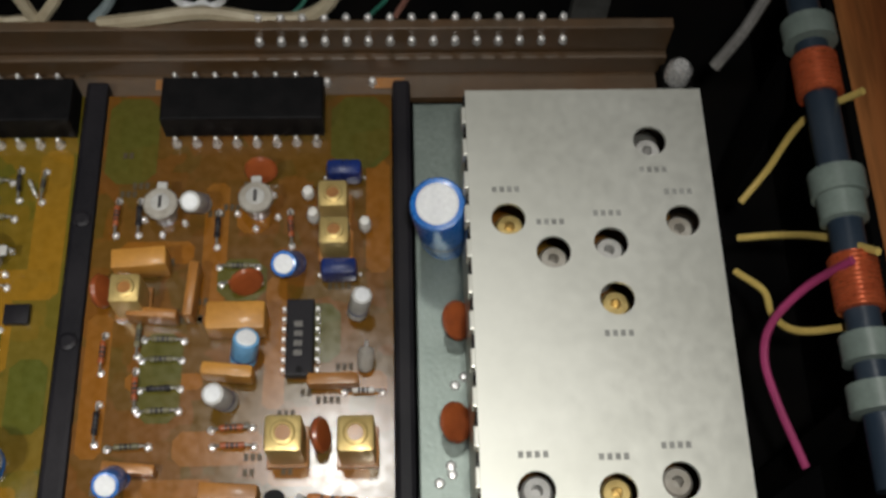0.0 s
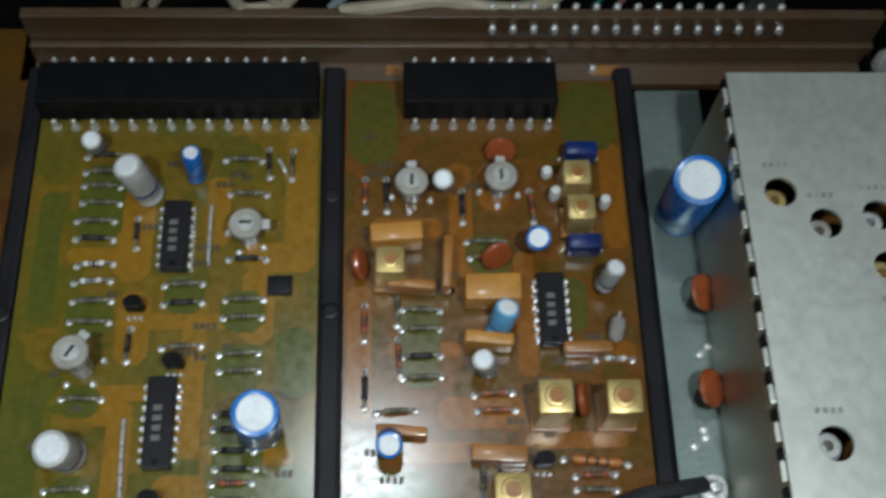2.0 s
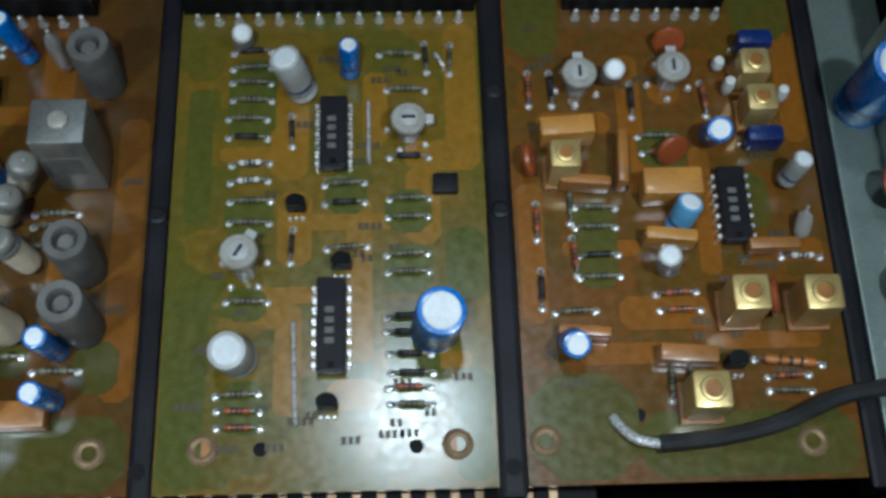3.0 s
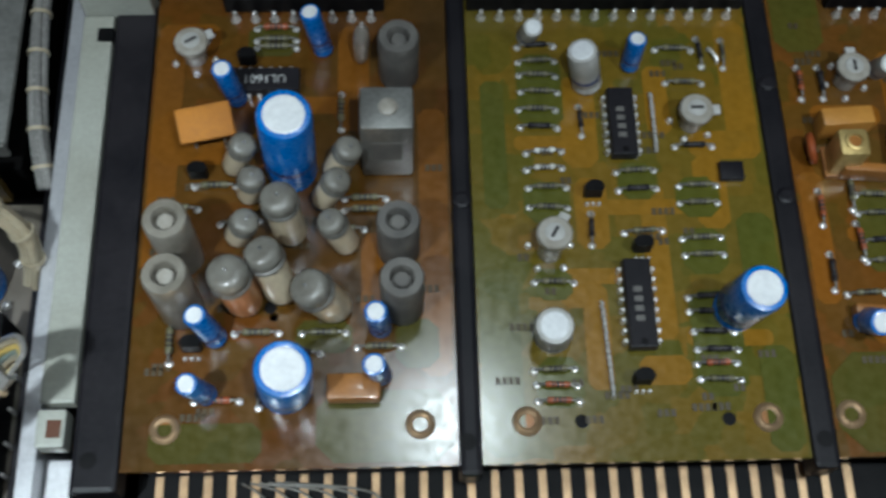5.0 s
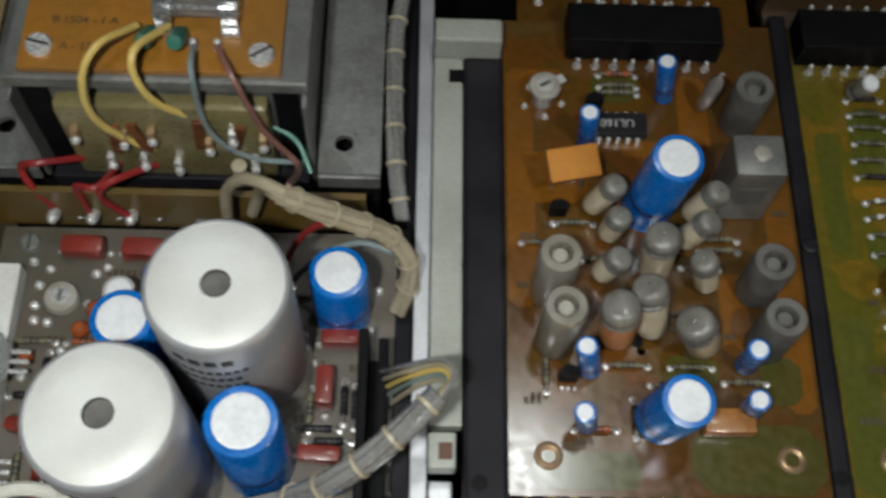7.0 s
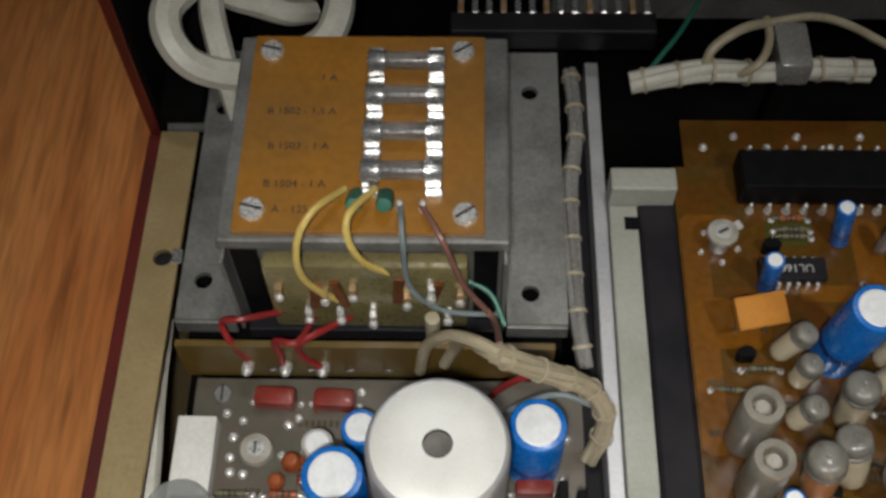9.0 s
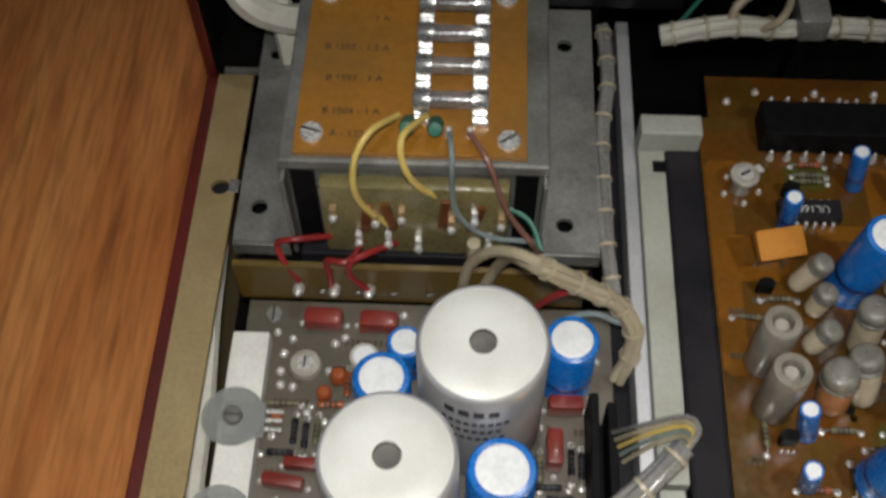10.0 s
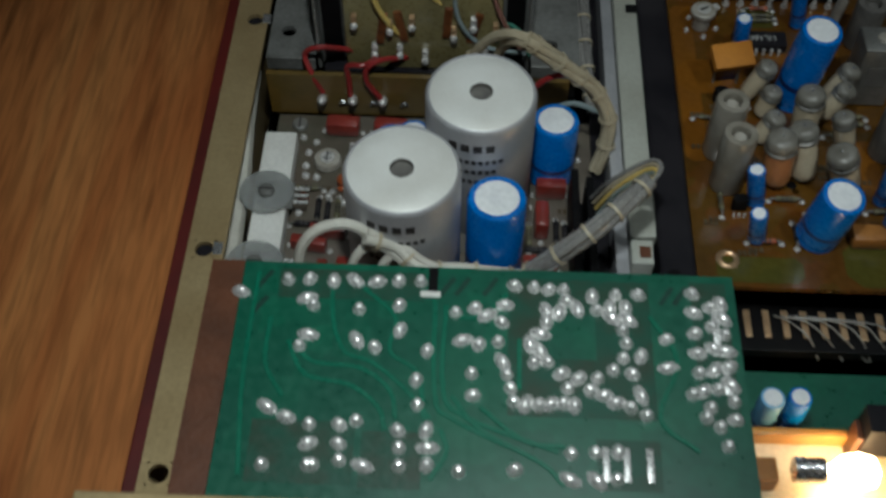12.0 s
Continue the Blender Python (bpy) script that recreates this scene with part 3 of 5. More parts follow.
for i, (hx, hy, hr) in enumerate(HOLES):
    core = part("coil_former", turned([(0, 0), (3.2, 0), (3.2, 16), (2.6, 17), (1.2, 17), (1.2, 13), (0, 13)], 16), (GREY_CAN, BRASS, PORCELAIN)[i % 3], tuner, at=(hx + 0.8, hy + 1.2, 18.5), smooth=True)
    if i != 0:
        for k in range(4):
            part("printed_mark", solid(0, 1.0, 0, 1.3, 0, 0.03), FADED, tuner, at=(hx - 3.2 + 1.6 * k, hy + (6.2 if i not in (4,) else -8.2), 42.0))
for k in range(4):
    part("printed_mark", solid(0, 1.0, 0, 1.3, 0, 0.03), FADED, tuner, at=(50.0 + 1.6 * k, 99.6, 42.0))
# folded tabs along the lid's edge
for i in range(13):
    part("tab", solid(-0.9, 0.4, 0, 4.2, 0, 4, 0.3), SHIELD, tuner, at=(13.2, 17 + 8 * i, 36.6))
    part("notch", solid(-0.4, 0.25, 0, 2.4, 0, 3, 0.3), BLACK, tuner, at=(13.2, 21.8 + 8 * i, 37.4))

# ---- component builders; each makes one part of its board ----


def electro(owner, x, y, z, bx, by, bz, r, sleeve=None):
    """Electrolytic capacitor that rises from its foot to its top, often leaning."""
    foot, top = Vector((bx, by, bz + 0.4)), Vector((x, y, z))
    d = top - foot
    lean = Vector((d.x, d.y, 0))
    if lean.length > 0.5 * d.z:
        lean = lean.normalized() * 0.5 * d.z
        foot = Vector((x - lean.x, y - lean.y, bz + 0.4))
    h = (top - foot).length
    m = axis((0, 0, 0), top - foot)
    body = part("electrolytic_capacitor", turned([(0, 0), (r * 0.85, 0), (r, 0.5), (r, 1.6), (r * 0.93, 2.1), (r, 2.6), (r, h - 0.8), (r * 0.95, h - 0.15), (r * 0.78, h), (0, h)], 28, m),
                sleeve or BLUE, owner, "blue sleeved electrolytic capacitor" if not sleeve else "pale sleeved electrolytic capacitor", foot, smooth=True)
    part("end_seal", turned([(0, h + 0.2), (r * 0.68, h + 0.2), (r * 0.76, h + 0.02), (r * 0.76, h - 0.3)], 24, m), WHITE_TOP, body, at=foot)
    part("seam", turned([(r + 0.02, h * 0.30), (r + 0.06, h * 0.30), (r + 0.06, h * 0.36), (r + 0.02, h * 0.36)], 24, m), NAVY, body, at=foot)
    return body


def greycap(owner, x, y, z, bx, by, bz, r):
    return electro(owner, x, y, z, bx, by, bz, r, GREY_CAN)


def styro(owner, x, y, z, bx, by, bz, r, wrap=None):
    """Film capacitor: cream paper roll, silver crimp ring and a dusty grey domed head."""
    foot, top = Vector((bx, by, max(bz, 0.6))), Vector((x, y, z))
    h = (top - foot).length
    m = axis((0, 0, 0), top - foot)
    k = h - min(h * 0.26, r * 1.0)
    body = part("film_capacitor", turned([(0, 0), (r * 0.45, 0.1), (r * 0.8, h * 0.08), (r * 0.93, h * 0.18), (r * 0.95, k)], 22, m), wrap or PAPER, owner, "paper wrapped film capacitor with a dusty grey head", foot, smooth=True)
    part("head", turned([(r * 0.94, k + 0.5), (r, k + 0.9), (r, h - r * 0.5), (r * 0.95, h - r * 0.24), (r * 0.8, h - r * 0.06), (r * 0.5, h), (0, h + 0.1)], 22, m), DUSTY_HEAD, body, "dusty grey domed head", foot, smooth=True)
    part("crimp_ring", turned([(r * 0.96, k - 0.7), (r * 1.05, k - 0.4), (r * 1.05, k + 0.2), (r * 0.96, k + 0.6)], 22, m), LEAD, body, at=foot, smooth=True)
    part("lead_stub", turned([(0.55, h), (0.4, h + 0.3), (0.3, h + 0.7), (0, h + 0.8)], 8, m), TIN, body, at=foot, smooth=True)
    for row in range(2):
        for c in range(3):
            t = m @ Matrix.Rotation(-2.3 + 0.34 * c, 4, "Z")
            z0 = k * (0.66 - 0.22 * row)
            part("printed_mark", block(bmesh.new(), r * 0.95, r * 0.95 + 0.05, -0.42, 0.42, z0, z0 + k * 0.13, m=t), PRINT, body, at=foot)
    return body


def toroid(owner, x, y, z):
    r = 5.0
    body = part("ferrite_pot_core", turned([(0, 0.2), (r * 0.95, 0.2), (r, 0.8), (r, z - 0.8), (r * 0.93, z), (r * 0.58, z), (r * 0.52, z - 0.6), (r * 0.5, z - 3.5), (0, z - 3.5)], 26), FERRITE if z < 20 else TUBE, owner, "grey dusty ferrite pot core", (x, y, 0), smooth=True)
    part("core_slug", turned([(0, z - 3.4), (1.9, z - 3.4), (1.9, z - 1.6), (1.5, z - 1.2), (0, z - 1.2)], 14), FERRITE if z < 20 else PORCELAIN, body, at=(x, y, 0), smooth=True)


def filmblock(owner, x, y, z, w, d, turn):
    m = Matrix.Rotation(radians(turn), 4, "Z")
    small = min(w, d) < 4
    material = MUSTARD if (z >= 7 and not (w < 4)) else BROWN_FILM
    if z <= 2.5:
        material = FRAME
    body = part("block_capacitor", block(bmesh.new(), -w / 2, w / 2, -d / 2, d / 2, 0.3, z, min(w, d, z) * (0.3 if small else 0.14), m), material, owner, "mustard dipped block capacitor" if material is MUSTARD else "", (x, y, 0), smooth=True)
    return body


def bluefilm(owner, x, y, z, turn):
    m = Matrix.Rotation(radians(turn), 4, "Z")
    body = part("blue_film_capacitor", block(bmesh.new(), -4.4, 4.4, -2.2, 2.2, 0.4, z, 1.4, m), NAVY, owner, "dark blue film capacitor", (x, y, 0), smooth=True)
    for s in (-1, 1):
        part("lead", turned([(0.35, -0.4), (0.35, 0.6), (0, 0.6)], 8), SOLDER, body, at=(x + s * 5.0, y, 0.4))


def ifcan(owner, x, y, z, w):
    h = w / 2
    body = part("coil_can", solid(-h, h, -h, h, 0.3, z, 1.1), BRASS, owner, "yellow coil can with a tuning hole", (x, y, 0), smooth=True)
    part("rim", turned([(w * 0.22, 0.0), (w * 0.34, 0.0), (w * 0.34, 0.5), (w * 0.3, 0.7), (w * 0.24, 0.7), (w * 0.22, 0.4)], 20), BRASS, body, at=(x, y, z - 0.05), smooth=True)
    part("tuning_slug", turned([(0, 0.06), (w * 0.21, 0.06), (w * 0.21, 0.0)], 16), FERRITE if w > 8.5 else BROWN_FILM, body, at=(x, y, z))
    part("skirt", solid(-h - 0.6, h + 0.6, -h - 0.6, h + 0.6, 0.1, 1.6, 0.3), BROWN_FILM, body, at=(x, y, 0))


def coilcan(owner, x, y, z):
    body = part("filter_can", solid(-6.2, 6.2, -5.6, 5.6, 0.3, z, 1.0), STEEL, owner, "square grey metal coil can with a screw on top", (x, y, 0), smooth=True)
    part("core_screw", turned([(0, 1.0), (1.6, 1.0), (2.2, 0.6), (2.3, 0)], 16), PORCELAIN, body, at=(x + 0.4, y, z), smooth=True)
    part("window", solid(-3.5, 3.5, -0.1, 0.1, 0, 8), FERRITE, body, at=(x, y - 5.6, 9))
    part("neck", turned([(0, 0.3), (2.6, 0.3), (2.6, 12), (2.0, 13), (0, 13)], 16), PORCELAIN, owner, "small porcelain coil former", (x - 0.5, y + 9.5, 0), smooth=True)


def trimmer(owner, x, y, z, turn):
    """Trimmer: clear foot, flat ceramic disc, slotted screw and three solder tags."""
    m = Matrix.Rotation(radians(turn), 4, "Z")
    body = part("trimmer", turned([(0, 0.3), (3.0, 0.3), (3.0, z - 2.6), (3.6, z - 2.2), (0, z - 2.2)], 20), STYRO, owner, "round ceramic trimmer with slotted screw", (x, y, 0), smooth=True)
    part("rotor", turned([(0, z - 2.2), (3.9, z - 2.2), (4.2, z - 1.8), (4.2, z - 0.7), (3.8, z - 0.3), (0, z - 0.3)], 24), PORCELAIN, body, at=(x, y, 0), smooth=True)
    part("screw_head", turned([(2.2, z - 0.4), (2.3, z - 0.05), (2.0, z + 0.1), (0, z + 0.12)], 18), GREY_CAN, body, at=(x, y, 0), smooth=True)
    part("slot", block(bmesh.new(), -1.6, 1.6, -0.42, 0.42, z + 0.1, z + 0.2, m=m), INK, body, at=(x, y, 0))
    part("lug", block(bmesh.new(), 3.6, 6.0, -1.3, 1.3, z - 1.8, z - 0.9, 0.4, m), GREY_CAN, body, at=(x, y, 0))
    for k in range(5):
        a = radians(turn + 72 * k + 30)
        part("solder_dot", turned([(0, 1.3), (0.6, 1.0), (0.9, 0)], 10), SOLDER, body, at=(x + 5.3 * math.cos(a), y + 5.3 * math.sin(a), 0), smooth=True)


def transistor(owner, x, y, z):
    bm = bmesh.new()
    vs = [bm.verts.new((2.4 * math.cos(a), 2.4 * math.sin(a) * 0.8, zz)) for zz in (0.8, z) for a in [radians(-35 + i * 250 / 9) for i in range(10)]]
    bm.faces.new(vs[:10][::-1])
    bm.faces.new(vs[10:])
    for i in range(10):
        j = (i + 1) % 10
        bm.faces.new((vs[i], vs[j], vs[10 + j], vs[10 + i]))
    body = part("transistor", bm, BLACK, owner, "small black transistor", (x, y, 0))
    for k in (-1, 0, 1):
        part("leg", turned([(0.5, -0.2), (0.35, 1.0), (0, 1.0)], 8), SOLDER, body, at=(x + 1.5 * k, y - 2.6, 0))


RES = {"buff": BUFF, "red_brown": TERRA, "orange": ORES, "pale": CERAMIC, "dark": FRAME}
RES_MESH = {}


def resistor(owner, x, y, z, turn=0, tone="buff", size=0.75):
    """Axial resistor: waisted body with colour rings, bent leads and solder dots."""
    k = (tone, size)
    if k not in RES_MESH:
        flat = Matrix.Rotation(radians(90), 4, "Y")
        L = (7.6 if tone == "orange" else 4.2) * size
        r = (1.5 if tone == "orange" else 1.15) * size
        body = turned([(0, -L), (r * 0.7, -L), (r, -L * 0.85), (r, -L * 0.55), (r * 0.85, -L * 0.4), (r * 0.85, L * 0.4), (r, L * 0.55), (r, L * 0.85), (r * 0.7, L), (0, L)], 12, flat)
        RES_MESH[k] = (body, L, r)
        body_ob = part("resistor", body, RES[tone], owner, "", (x, y, 1.5), smooth=True)
        ring = part("colour_band", turned([(r * 0.85, -0.4), (r * 0.93, -0.4), (r * 0.93, 0.4), (r * 0.85, 0.4)], 12, flat), INK, body_ob, at=(x, y, 1.5))
        lead = part("lead", sweep(bmesh.new(), [(-L, 0, 0), (-L - 1.0, 0, 0), (-L - 1.7, 0, -0.4), (-L - 1.9, 0, -1.4)], 0.32, 6, 3), LEAD, body_ob, at=(x, y, 1.5), smooth=True)
        dot = part("solder_dot", turned([(0, 0.9), (0.7, 0.6), (1.0, 0)], 8), SOLDER, body_ob, at=(x - L - 1.9, y, 0), smooth=True)
        RES_MESH[k] = (body_ob.data, L, ring.data, lead.data, dot.data)
    else:
        me, L, ring, lead, dot = RES_MESH[k]
        body_ob = place("resistor", me, None, owner, "", (x, y, 1.5))
        place("colour_band", ring, None, body_ob, "", (x, y, 1.5))
        place("lead", lead, None, body_ob, "", (x, y, 1.5))
        place("solder_dot", dot, None, body_ob, "", (x - L - 1.9, y, 0))
    me, L, ring, lead, dot = RES_MESH[k]
    for off in (-0.62, 0.62):
        place("colour_band", ring, None, body_ob, "", (x + off * L * 0.72, y, 1.5))
    place("lead", lead, None, body_ob, "", (x, y, 1.5), turn=180)
    place("solder_dot", dot, None, body_ob, "", (x + L + 1.9, y, 0))
    body_ob.rotation_euler = (0, 0, radians(turn))
    return body_ob


def chip(owner, x, y, z, length, width, turn):
    m = Matrix.Rotation(radians(turn), 4, "Z")
    body = part("chip", block(bmesh.new(), -length / 2, length / 2, -width / 2, width / 2, 1.0, z, 0.35, m), FRAME, owner, "dark plastic integrated circuit", (x, y, 0))
    n = int(length / 2.54)
    me = None
    for i in range(n):
        for s in (-1, 1):
            p = m @ Vector(((i - (n - 1) / 2) * 2.54, s * (width / 2 + 0.7), 0))
            if me is None:
                pin = part("pin", solid(-0.45, 0.45, -0.45, 0.45, 0, 2.4, 0.15), SOLDER, body, at=(x + p.x, y + p.y, 0))
                me = pin.data
            else:
                place("pin", me, None, body, "", (x + p.x, y + p.y, 0))
    if owner is board_a:
        lettering("UL1601", 3.4, PALE_INK, body, x, y, z + 0.03, 180)
    else:
        for k in range(4):
            p = m @ Vector((-4 + 2.4 * k, 0.4, 0))
            part("printed_mark", block(bmesh.new(), -0.7, 0.7, -1.0, 1.0, 0, 0.03, m=m), FERRITE, body, at=(x + p.x, y + p.y, z))
    part("notch", turned([(0, 0.04), (0.8, 0.04), (0.8, 0)], 12), BLACK, body, at=tuple(Vector((x, y, z)) + m @ Vector((-length / 2 + 1.4, 0, 0))))


def disccap(owner, x, y, z, turn, tilt=68):
    m = Matrix.Rotation(radians(turn), 4, "Z") @ Matrix.Translation((0, 0, z * 0.55)) @ Matrix.Rotation(radians(tilt), 4, "X")
    r = 4.2 if z < 10 else 4.8
    part("ceramic_capacitor", turned([(0, -1.1), (r * 0.6, -1.1), (r * 0.9, -0.8), (r, 0), (r * 0.9, 0.8), (r * 0.6, 1.1), (0, 1.1)], 20, m), TERRA, owner, "terracotta dipped ceramic disc capacitor", (x, y, 0.3), smooth=True)


def pearl(owner, x, y, z):
    part("bead_capacitor", turned([(0, 0.2), (0.9, 0.5), (1.5, z * 0.35), (1.6, z * 0.6), (1.2, z * 0.9), (0, z)], 14), CERAMIC, owner, "white ceramic bead capacitor", (x, y, 0), smooth=True)


def glass(owner, x, y, z, bx, by, bz):
    foot, top = Vector((bx, by, bz + 0.5)), Vector((x, y, z))
    h = (top - foot).length
    m = axis((0, 0, 0), top - foot)
    body = part("glass_capacitor", turned([(0, 0), (0.5, 0), (1.8, h * 0.15), (2.0, h * 0.3), (2.0, h * 0.7), (1.7, h * 0.88), (0.5, h), (0, h)], 16, m), STYRO, owner, "clear tubular capacitor with wire ends", foot, smooth=True)
    part("lead", turned([(0.4, h), (0.4, h + 1.4), (0, h + 1.5)], 8, m), SOLDER, body, at=foot)


def rivet(owner, x, y, z):
    part("rivet", turned([(1.7, -0.8), (1.7, 0.5), (2.4, 0.9), (3.2, 0.5), (3.5, 0.02)], 22), COPPER, owner, "hollow copper rivet", (x, y, 0.02), smooth=True)
    part("rivet_core", turned([(0, 0.04), (1.7, 0.04), (1.7, 0)], 16), BROWN_FILM, owner, at=(x, y, 0.02))


def hole(owner, x, y, z):
    part("drilled_hole", turned([(0, 0.03), (1.4, 0.03), (1.6, 0.0)], 16), BLACK, owner, at=(x, y, 0.01))


def wirelink(owner, x, y, z, bx, by, bz):
    a = Vector((x, y, 0.3))
    b = Vector((bx, by, 0.3)) - a
    part("wire_link", sweep(bmesh.new(), [(0, 0, -0.2), b * 0.06 + Vector((0, 0, 1.0)), b * 0.5 + Vector((0, 0, 1.2)), b * 0.94 + Vector((0, 0, 1.0)), b - Vector((0, 0, 0.2))], 0.45, 6, 4), SOLDER, owner, at=a, smooth=True)


# board with the left frame
electro(board_a, -199.6, 83.9, 33, -201.0, 87.1, 0, 6.2)
electro(board_a, -199.3, 29.5, 22.4, -201.0, 32.0, 0, 6.2)
electro(board_a, -216.6, 105.8, 17, -215.0, 107.2, 0, 2.5)
electro(board_a, -196.0, 121.8, 17, -193.6, 121.6, 0, 2.5)
electro(board_a, -220.8, 29.2, 14, -218.4, 30.4, 0, 2.5)
electro(board_a, -219.8, 44.4, 15, -217.0, 43.8, 0, 2.6)
electro(board_a, -180.2, 44.6, 14.9, -179.4, 45.8, 0, 2.6)
electro(board_a, -180.7, 33.2, 12.8, -179.4, 34.4, 0, 2.6)
styro(board_a, -210.6, 86.3, 16, -215.2, 87.2, 1, 3.2)
styro(board_a, -209.2, 80.2, 11.5, -211.0, 79.6, 0, 3.2)
styro(board_a, -201.8, 69.8, 22, -200.2, 69.0, 0, 4.3)
styro(board_a, -209.8, 68.3, 12.5, -213.6, 68.6, 1, 3.3)
styro(board_a, -212.6, 52.3, 21, -210.2, 51.9, 0, 4.7, ORANGE_WRAP)
styro(board_a, -205.4, 58.0, 19.5, -201.5, 53.8, 0, 4.3)
styro(board_a, -190.8, 67.3, 14.5, -186.8, 66.2, 0, 3.4)
styro(board_a, -195.3, 49.7, 18, -189.0, 50.4, 0, 4.6)
styro(board_a, -185.8, 84.3, 17.5, -190.8, 84.1, 4, 3.3)
styro(board_a, -188.4, 76.4, 17.0, -193.4, 76.6, 4, 3.3)
toroid(board_a, -226.0, 64.0, 23)
toroid(board_a, -225.2, 51.0, 23)
toroid(board_a, -174.4, 114.0, 18)
toroid(board_a, -175.0, 65.4, 18)
toroid(board_a, -174.3, 51.0, 19)
slab = part("block_capacitor", block(bmesh.new(), -6.6, 6.6, -4.2, 4.2, -1.7, 1.7, 0.7, Matrix.Rotation(radians(12), 4, "Z") @ Matrix.Rotation(radians(24), 4, "X")), ORANGE_DIP, board_a, "mustard dipped slab capacitor leaning on its leads", (-220.6, 94.2, 11.5), smooth=True)
for x in (-224.6, -217.2):
    part("lead", sweep(bmesh.new(), [(0, 0, 0), (0, 0.4, 5), (0, 1.2, 11.5)], 0.4, 6, 4), LEAD, slab, at=(x, 94.0, 0), smooth=True)
coilcan(board_a, -177.4, 90.7, 24)
trimmer(board_a, -226.3, 120.0, 8, 30)
transistor(board_a, -223.4, 85.7, 5)
transistor(board_a, -222.4, 41.6, 5)
transistor(board_a, -212.8, 118.0, 5)
resistor(board_a, -205.9, 128.2, 3, 0, 'red_brown')
resistor(board_a, -205.8, 124.6, 3, 0, 'buff')
resistor(board_a, -205.8, 122.4, 3, 0, 'buff')
resistor(board_a, -216.3, 28.9, 3, 0, 'red_brown')
resistor(board_a, -219.4, 82.8, 3, 0, 'buff')
resistor(board_a, -183.0, 79.0, 3, 0, 'buff')
resistor(board_a, -183.0, 75.9, 3, 0, 'buff')
resistor(board_a, -179.7, 41.1, 3, 0, 'buff')
resistor(board_a, -208.0, 44.9, 3, 0, 'buff')
resistor(board_a, -192.5, 44.7, 3, 0, 'buff')
resistor(board_a, -227.6, 43.1, 3, 90, 'buff')
resistor(board_a, -189.0, 103.3, 3, 90, 'buff')
filmblock(board_a, -185.5, 30.8, 5, 12, 6, 0)
glass(board_a, -183.2, 116.2, 19, -184.1, 117.8, 0)
chip(board_a, -208.1, 111.1, 4, 17.5, 6.5, 0)
rivet(board_a, -227.5, 22.8, 0)
rivet(board_a, -170.7, 22.9, 0)
hole(board_a, -205.1, 51.4, 0)
# middle
electro(board_b, -95.0, 46.8, 19.7, -96.2, 49.0, 0, 5.4)
greycap(board_b, -129.6, 111.4, 15, -126.4, 110.8, 0, 3.7)
electro(board_b, -114.9, 116.7, 12, -115.1, 115.9, 0, 2.4)
greycap(board_b, -140.6, 41.6, 12, -139.6, 43.2, 0, 4.3)
greycap(board_b, -140.5, 121.7, 10, -141.3, 125.0, 0, 2.5)
trimmer(board_b, -101.0, 99.2, 8, 0)
trimmer(board_b, -139.0, 64.4, 12, 60)
chip(board_b, -118.9, 98.1, 4, 19, 6.5, 90)
chip(board_b, -119.1, 49.9, 4, 22, 6.5, 90)
transistor(board_b, -127.5, 79.4, 5)
transistor(board_b, -119.9, 32.0, 5)
transistor(board_b, -116.9, 64.7, 5)
filmblock(board_b, -92.6, 84.9, 2, 6, 5, 0)
wirelink(board_b, -127.7, 51.4, 1, -126.8, 28.1, 1)
wirelink(board_b, -110.6, 107.7, 1, -110.6, 91.2, 1)
wirelink(board_b, -94.1, 120.8, 4, -92.1, 116.9, 0)
rivet(board_b, -146.7, 23.1, 0)
rivet(board_b, -91.8, 23.0, 0)
hole(board_b, -134.3, 22.9, 0)
hole(board_b, -100.8, 22.8, 0)
# right
electro(board_c, -28.8, 92.4, 12, -27.5, 97.5, 0, 3.1)
electro(board_c, -65.7, 41.7, 10, -65.7, 45.8, 0, 3.1)
greycap(board_c, -51.8, 109.5, 11, -50.8, 114.2, 0, 2.6)
greycap(board_c, -43.7, 61.6, 11, -41.7, 62.8, 0, 2.6)
electro(board_c, -37.0, 75.4, 9, -38.8, 72.8, 0, 3.1, SKY)
greycap(board_c, -10.4, 84.4, 12, -12.0, 83.5, 2, 2.4)
trimmer(board_c, -59.6, 111.0, 8, 90)
trimmer(board_c, -36.7, 112.4, 8, 90)
ifcan(board_c, -17.7, 111.5, 11, 7.2)
ifcan(board_c, -17.3, 101.7, 11, 7.2)
ifcan(board_c, -65.2, 87.1, 12, 7.2)
ifcan(board_c, -27.5, 51.7, 14, 8.3)
ifcan(board_c, -11.7, 51.4, 14, 8.3)
ifcan(board_c, -38.4, 30.5, 13, 8.3)
filmblock(board_c, -63.6, 96.6, 8, 13, 5, 4)
filmblock(board_c, -40.1, 81.6, 8, 14, 7, 0)
filmblock(board_c, -41.6, 68.7, 7, 12, 3.2, -6)
filmblock(board_c, -60.0, 83.3, 6, 12, 2.5, -5)
filmblock(board_c, -51.0, 88.9, 7, 2.5, 14, -4)
filmblock(board_c, -17.5, 66.8, 5, 12, 3, 0)
filmblock(board_c, -40.2, 41.0, 5, 13, 4, -4)
filmblock(board_c, -62.8, 47.1, 4, 12, 2.5, -6)
disccap(board_c, -36.1, 121.8, 6, 0)
disccap(board_c, -38.4, 91.5, 6, 20)
disccap(board_c, -72.6, 89.7, 6, 90)
bluefilm(board_c, -15.3, 120.9, 7, 0)
bluefilm(board_c, -16.3, 94.2, 7, 0)
chip(board_c, -25.3, 77.3, 4, 19, 6.5, 90)
resistor(board_c, -17.2, 39.5, 4, -6, 'orange')
transistor(board_c, -29.8, 39.2, 6)
